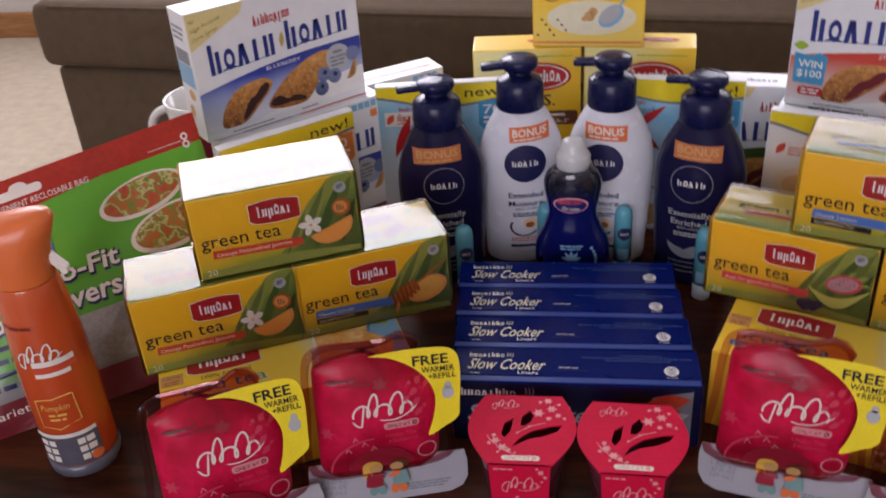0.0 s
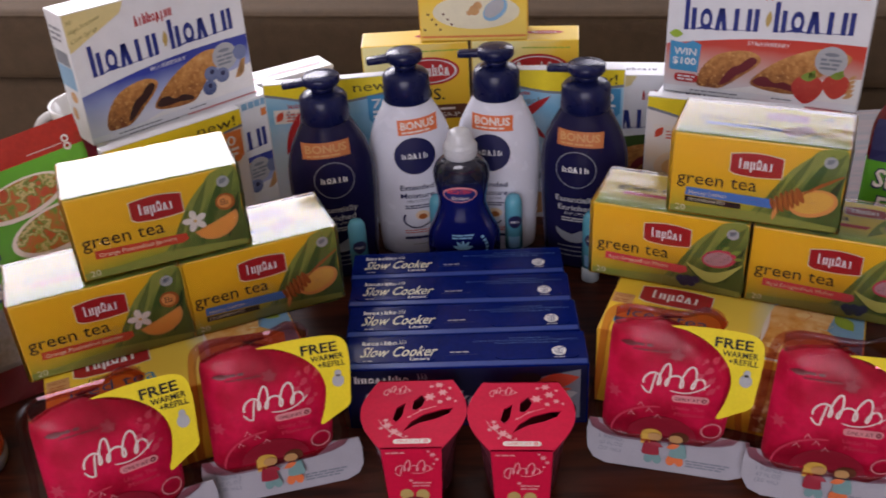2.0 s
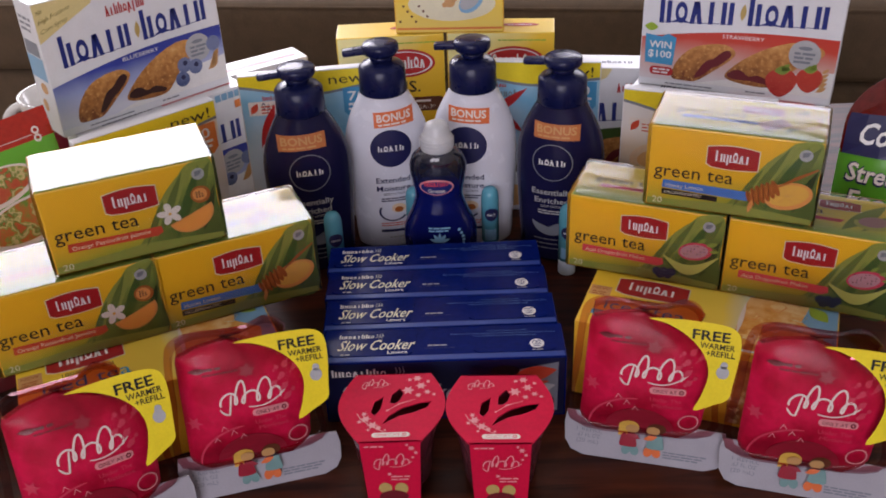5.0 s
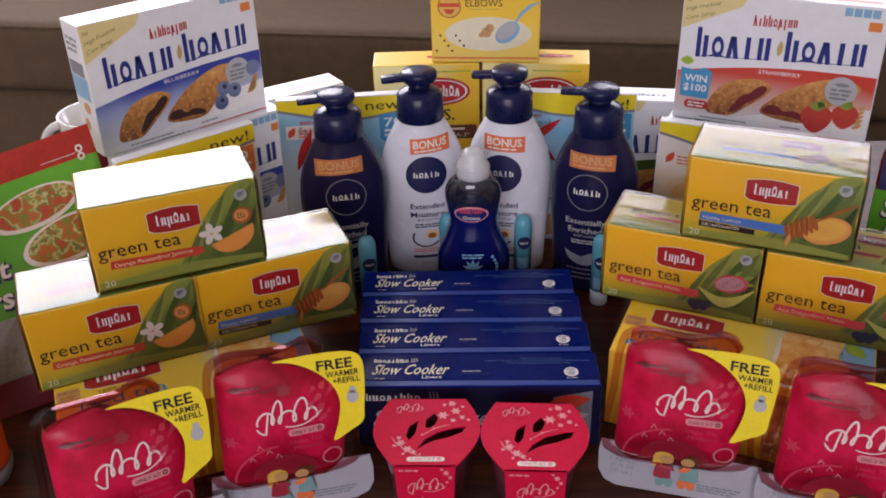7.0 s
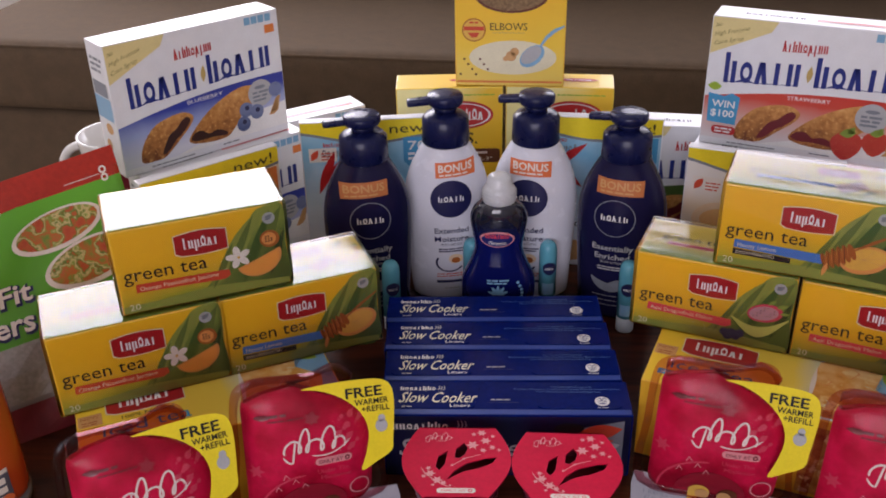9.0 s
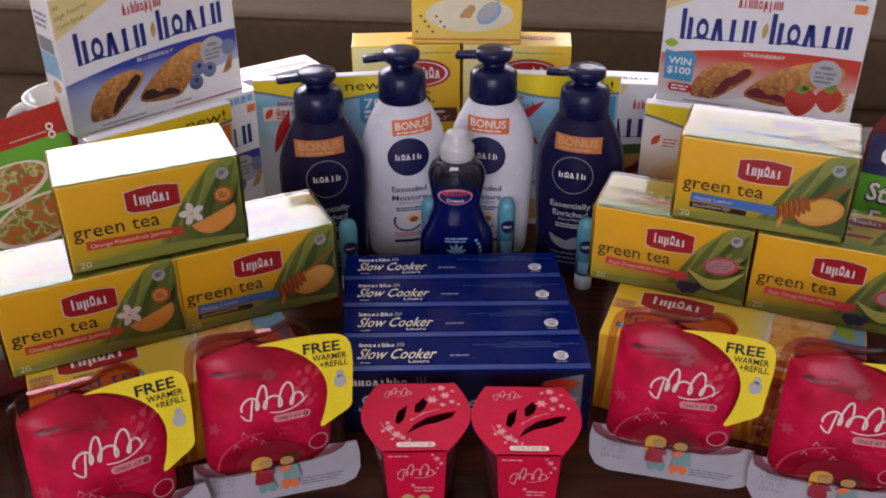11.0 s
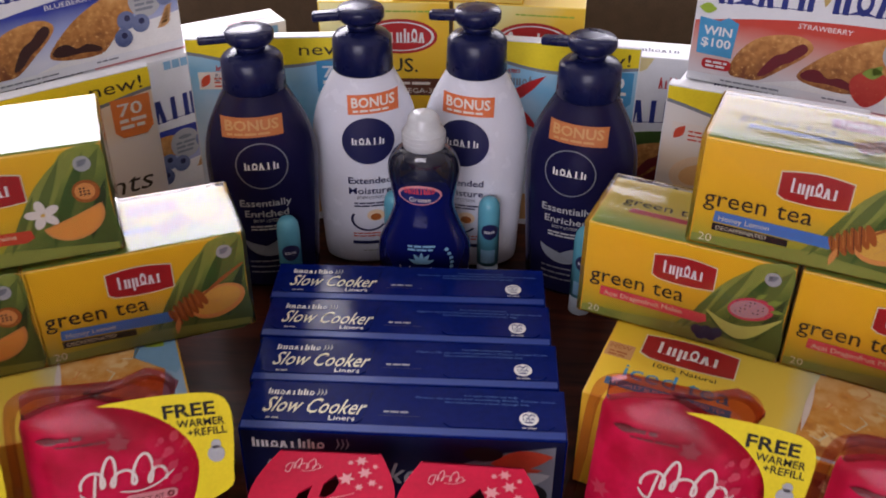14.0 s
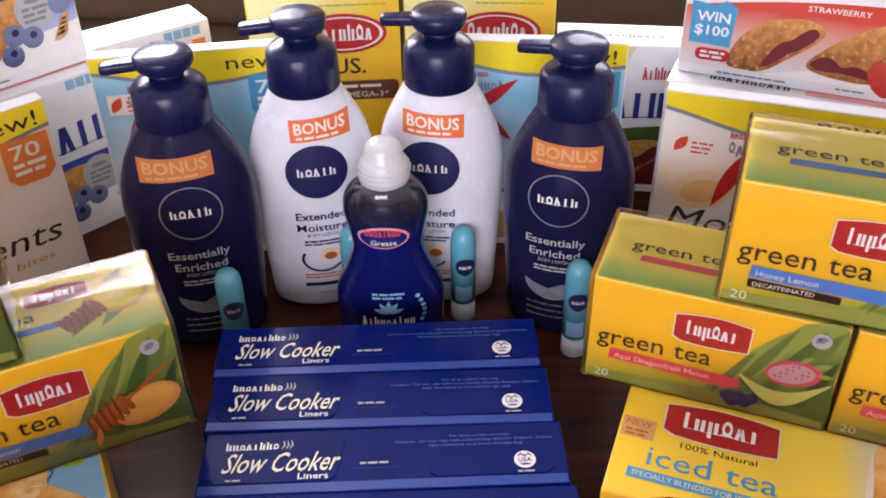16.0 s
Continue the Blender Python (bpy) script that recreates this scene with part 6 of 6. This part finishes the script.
# ---- food cover bags ----
def pouch(m, w, h, round_top, tilt, header, limit, label):
    c = thing("food_cover_bag", m, label, "plastic bag", "resealable bags of food covers")
    nx, nz = 26, 26

    def at(u, q):
        x = (u - 0.5) * w
        z = q * h * (1 + tilt * (2 * u - 1))
        if round_top:
            x *= 1 - 0.25 * max(0, q - 0.72) ** 2 / 0.078
            z -= 0.06 * h * (2 * u - 1) ** 2 * q ** 6
        fat = 0.016 * (1 - (2 * u - 1) ** 4) * math.sin(math.pi * min(1, q * 0.92 + 0.04)) ** 0.7
        rip = 0.0022 * math.sin(9 * u + 13 * q) + 0.0016 * math.sin(23 * u - 17 * q + 1.3)
        return x, fat + rip * (1 - q ** 4), z
    bm = bmesh.new()
    rows = [[bm.verts.new((lambda p: (p[0], -p[1], p[2]))(at(i / nx, j / nz))) for i in range(nx + 1)] for j in range(nz + 1)]
    backs = [[bm.verts.new((lambda p: (p[0], 0.004 + p[1] * 0.4, p[2]))(at(i / nx, j / nz))) for i in range(nx + 1)] for j in range(nz + 1)]
    for j in range(nz):
        for i in range(nx):
            bm.faces.new((rows[j][i], rows[j][i + 1], rows[j + 1][i + 1], rows[j + 1][i]))
            bm.faces.new((backs[j][i + 1], backs[j][i], backs[j + 1][i], backs[j + 1][i + 1]))
    for a, b in ((rows[0], backs[0]), ([r[-1] for r in rows], [r[-1] for r in backs]), (rows[-1], backs[-1]), ([r[0] for r in rows], [r[0] for r in backs])):
        for i in range(len(a) - 1):
            bm.faces.new((a[i], a[i + 1], b[i + 1], b[i]))
    bmesh.ops.recalc_face_normals(bm, faces=bm.faces[:])
    body = part("bag_body", bm, "bag_green", c, "green printed film", True)
    body.data.materials.append(M[header])
    for f in body.data.polygons:
        f.material_index = 1 if f.center.z > limit * h else 0

    def on(x, y, k):
        p = at(x / w + 0.5, y / h)
        return Vector((p[0], -p[1] - 0.0008 - 0.0004 * k, p[2]))
    return c, on


c, on = pouch(pose(-0.416, 0.798, TZ, -26, 0, 36), 0.275, 0.2225, False, 0.06, "bag_red", 0.92, "green and red plastic bag of food covers leaning upright")
w, h = 0.275, 0.2225
band, faces = grid(-w / 2, 0, w / 2, 1, 24, 6)
put("header_band", ([(x, h * (1 - (1 - y) * (0.13 - 0.055 * x / (w / 2)))) for x, y in band], faces), on, 0, "bag_red", c, "red header band")
put("foot_band", grid(-w / 2, 0.0, w / 2, h * 0.14, 24, 5), on, 0, "maroon", c, "maroon foot band")
put("hang_hole", rounded(-0.052, h - 0.019, -0.012, h - 0.011, 0.004), on, 1, "petal", c)
put("hang_hole_top", disc(-0.032, h - 0.011, 0.008, 0.005), on, 1, "petal", c)
put("lettering", words("CONVENIENT RECLOSABLE BAG", -0.068, h - 0.0275, 0.0055, 0.095), on, 1, "petal", c)
put("tear_mark", joined(stroke([(0.085, h - 0.021), (0.118, h - 0.021)], 0.0012), disc(0.122, h - 0.018, 0.0035, inner=0.5), disc(0.122, h - 0.025, 0.0035, inner=0.5)), on, 1, "petal", c)
badge = put("brand_badge", joined(grid(-0.132, h * 0.64, -0.02, h * 0.85, 12, 4)), on, 2, "ribbon_blue", c, "dark blue brand badge")
put("badge_field", grid(-0.13, h * 0.65, -0.022, h * 0.84, 12, 4), on, 3, "navy", badge)
put("brand_mark", mark(-0.122, h * 0.69, 0.093, 0.026, 9, tall=(0, 5, 7)), on, 4, "white", badge)
put("lettering", words("Stretch-to-Fit", -0.125, h * 0.535, 0.016, 0.155, 0.12, bold=0.02), on, 2, "petal", c, "white outlined lettering")
put("lettering", words("Food Covers", -0.12, h * 0.42, 0.018, 0.145, 0.12, bold=0.02), on, 2, "petal", c)
put("lettering_shadow", words("Stretch-to-Fit", -0.127, h * 0.525, 0.018, 0.159, 0.12, bold=0.045), on, 1, "navy", c)
put("lettering_shadow", words("Food Covers", -0.122, h * 0.41, 0.02, 0.149, 0.12, bold=0.045), on, 1, "navy", c)
put("small_print", lines(-0.128, h * 0.35, 0.06, 0.0045, 4, 0.012), on, 1, "navy", c)
put("lettering", words("Variety Pack", -0.118, h * 0.075, 0.008, 0.075), on, 1, "petal", c)
for x, y, rx, ry in ((0.068, h * 0.755, 0.042, 0.017), (0.088, h * 0.6, 0.044, 0.02)):
    dish = put("dish_rim", disc(x, y, rx, ry, 6, rings=3), on, 1, "petal", c)
    put("salad_picture", disc(x, y + 0.001, rx * 0.9, ry * 0.84, 6, rings=3), on, 2, "salad", dish)
put("clear_window", grid(-0.03, h * 0.16, w / 2 - 0.004, h * 0.38, 12, 4), on, 1, "bag_clear_part", c)

c, on = pouch(pose(0.484, 0.895, TZ, -13, 0, -24), 0.235, 0.22, True, 0.0, "bag_maroon", 0.62, "red and green rounded plastic bag of food covers leaning upright")
w, h = 0.235, 0.22
put("header_band", grid(-w / 2 + 0.001, h * 0.6, w / 2 - 0.001, h * 0.995, 24, 10), on, 0, "bag_maroon", c, "glossy red header")
badge = put("brand_badge", grid(-0.115, h * 0.6, w / 2 - 0.004, h * 0.79, 14, 4), on, 2, "navy", c, "dark blue brand badge")
put("lettering", words("Covers", -0.104, h * 0.655, 0.021, 0.064, 0.2, bold=0.02), on, 3, "white", badge, "white slanted lettering")
put("lettering", words("Stretch-to-Fit", -0.108, h * 0.49, 0.017, 0.115, 0.12, bold=0.02), on, 2, "petal", c)
put("lettering", words("Food Covers", -0.103, h * 0.365, 0.018, 0.12, 0.12, bold=0.02), on, 2, "petal", c)
put("lettering_shadow", words("Stretch-to-Fit", -0.1095, h * 0.483, 0.019, 0.118, 0.12, bold=0.045), on, 1, "navy", c)
put("lettering_shadow", words("Food Covers", -0.1045, h * 0.358, 0.02, 0.123, 0.12, bold=0.045), on, 1, "navy", c)
put("clear_window", grid(-w / 2 + 0.004, h * 0.13, w / 2 - 0.004, h * 0.28, 14, 4), on, 1, "bag_clear_part", c)
put("foot_band", grid(-w / 2 + 0.001, 0.001, w / 2 - 0.001, h * 0.12, 20, 4), on, 0, "bag_red", c)
put("lettering", words("4", -0.085, h * 0.05, 0.009, 0.006), on, 1, "petal", c)

# ---- spray can ----
SPRAY = smooth_rings([(0.0, 0.0285, 0.0285), (0.02, 0.0295, 0.0295), (0.08, 0.0298, 0.0298), (0.125, 0.0285, 0.0285), (0.155, 0.0265, 0.0265), (0.175, 0.0245, 0.0245), (0.187, 0.0215, 0.0215)], 40)
can = thing("air_freshener_spray", pose(-0.419, 0.717, TZ, 0, 0, 12), "orange air freshener spray bottle with a trigger head", "spray bottle")
part("bottle", lathe([r for r in SPRAY if r[0] >= 0.012], 40), "spray_orange", can, smooth=True)
part("base_ring", lathe([(0, 0.027, 0.027), (0.002, 0.0298, 0.0298), (0.013, 0.0302, 0.0302)], 40), "spray_base", can, "smoky grey base ring", True)
head = lathe([(0.183, 0.0222, 0.0222), (0.187, 0.0232, 0.0226), (0.2, 0.0235, 0.0222), (0.212, 0.0235, 0.0215), (0.222, 0.0265, 0.0205), (0.23, 0.028, 0.018), (0.2355, 0.0245, 0.0135), (0.238, 0.014, 0.008)], 40)
for v in head.verts:
    q = max(0, (v.co.z - 0.2) / 0.038)
    v.co.x += 0.008 * q * (1 if v.co.x > 0 else -1.2)
    v.co.z += 0.012 * q * v.co.x / 0.03 * 0.35
trig = part("spray_head", head, "spray_head", can, "bright orange plastic spray head", True)
lever = bmesh.new()
for x, z in ((0.0225, 0.205), (0.026, 0.2), (0.0335, 0.19), (0.0335, 0.186), (0.0305, 0.185), (0.023, 0.196)):
    lever.verts.new((x, -0.004, z))
lever.verts.ensure_lookup_table()
f = lever.faces.new(lever.verts[:])
ext = bmesh.ops.extrude_face_region(lever, geom=[f])
bmesh.ops.translate(lever, vec=(0, 0.008, 0), verts=[g for g in ext["geom"] if isinstance(g, bmesh.types.BMVert)])
bmesh.ops.recalc_face_normals(lever, faces=lever.faces[:])
part("trigger", lever, "petal", trig, "white trigger")
on = wrap_map(SPRAY)
put("script_mark", squiggle(-0.016, 0.124, 0.034, 0.017), on, 1, "petal", can, "white script mark")
put("maker_mark", lines(-0.022, 0.1525, 0.024, 0.0022, 1, 0.002), on, 1, "maroon", can)
strip = put("white_strip", grid(-0.006, 0.1185, 0.0235, 0.1235, 8, 1), on, 2, "petal", can)
put("white_strip", grid(-0.0055, 0.1085, 0.02, 0.1125, 8, 1), on, 2, "petal", can)
put("red_strip", grid(-0.0065, 0.113, 0.0245, 0.1178, 8, 1), on, 2, "ribbon_red", can)
put("label_frame", joined(stroke([(-0.014, 0.058), (-0.014, 0.085), (0.0, 0.087), (0.016, 0.089), (0.017, 0.062), (0.0, 0.056), (-0.014, 0.058)], 0.0011)), on, 1, "lemon", can)
put("lettering", words("Pumpkin", -0.0105, 0.0755, 0.006, 0.022, 0.1), on, 1, "lemon", can)
put("small_print", lines(-0.006, 0.0695, 0.014, 0.0022, 2, 0.0045), on, 1, "lemon", can)
art = put("porch_picture", grid(-0.0235, 0.016, 0.0235, 0.05, 14, 4), on, 1, "spray_base", can, "dark printed porch scene")
put("porch_windows", joined(*[grid(x, z, x + 0.0055, z + 0.006, 2, 1) for x in (-0.0215, -0.0145, 0.009, 0.0155) for z in (0.02, 0.0285, 0.037)]), on, 2, "petal", art)
put("porch_roof", joined(grid(-0.0235, 0.0465, 0.0235, 0.0505, 14, 1)), on, 2, "petal", art)
put("pumpkin_picture", disc(0.0195, 0.0215, 0.0042, 0.005), on, 3, "bonus", art)

# ---- mug ----
mug = thing("mug", pose(-0.483, 1.272, TZ, 0, 0, 0), "white ceramic mug with a dark red band", "mug")
body = lathe([(0.0, 0.034, 0.034), (0.003, 0.037, 0.037), (0.055, 0.044, 0.044), (0.096, 0.0495, 0.0495), (0.1005, 0.05, 0.05), (0.1, 0.0465, 0.0465), (0.055, 0.04, 0.04), (0.008, 0.034, 0.034)], 44)
part("cup", body, "ceramic", mug, smooth=True)
band = lathe([(0.012, 0.0388, 0.0388), (0.055, 0.0446, 0.0446), (0.077, 0.0474, 0.0474)], 44, cap=False)
part("red_band", band, "maroon", mug, "dark red printed band", True)
hand_ring = bmesh.new()
rings = []
for i in range(15):
    a = radians(100 + 160 * i / 14)
    cx, cz = -0.044 + 0.03 * math.cos(a) * 1.1, 0.053 + 0.031 * math.sin(a)
    rings.append([hand_ring.verts.new((cx + 0.006 * math.cos(b) * math.cos(a), 0.0075 * math.sin(b), cz + 0.006 * math.cos(b) * math.sin(a))) for b in [2 * math.pi * k / 10 for k in range(10)]])
for lo, hi in zip(rings, rings[1:]):
    for k in range(10):
        hand_ring.faces.new((lo[k], lo[(k + 1) % 10], hi[(k + 1) % 10], hi[k]))
bmesh.ops.recalc_face_normals(hand_ring, faces=hand_ring.faces[:])
part("handle", hand_ring, "ceramic", mug, smooth=True)
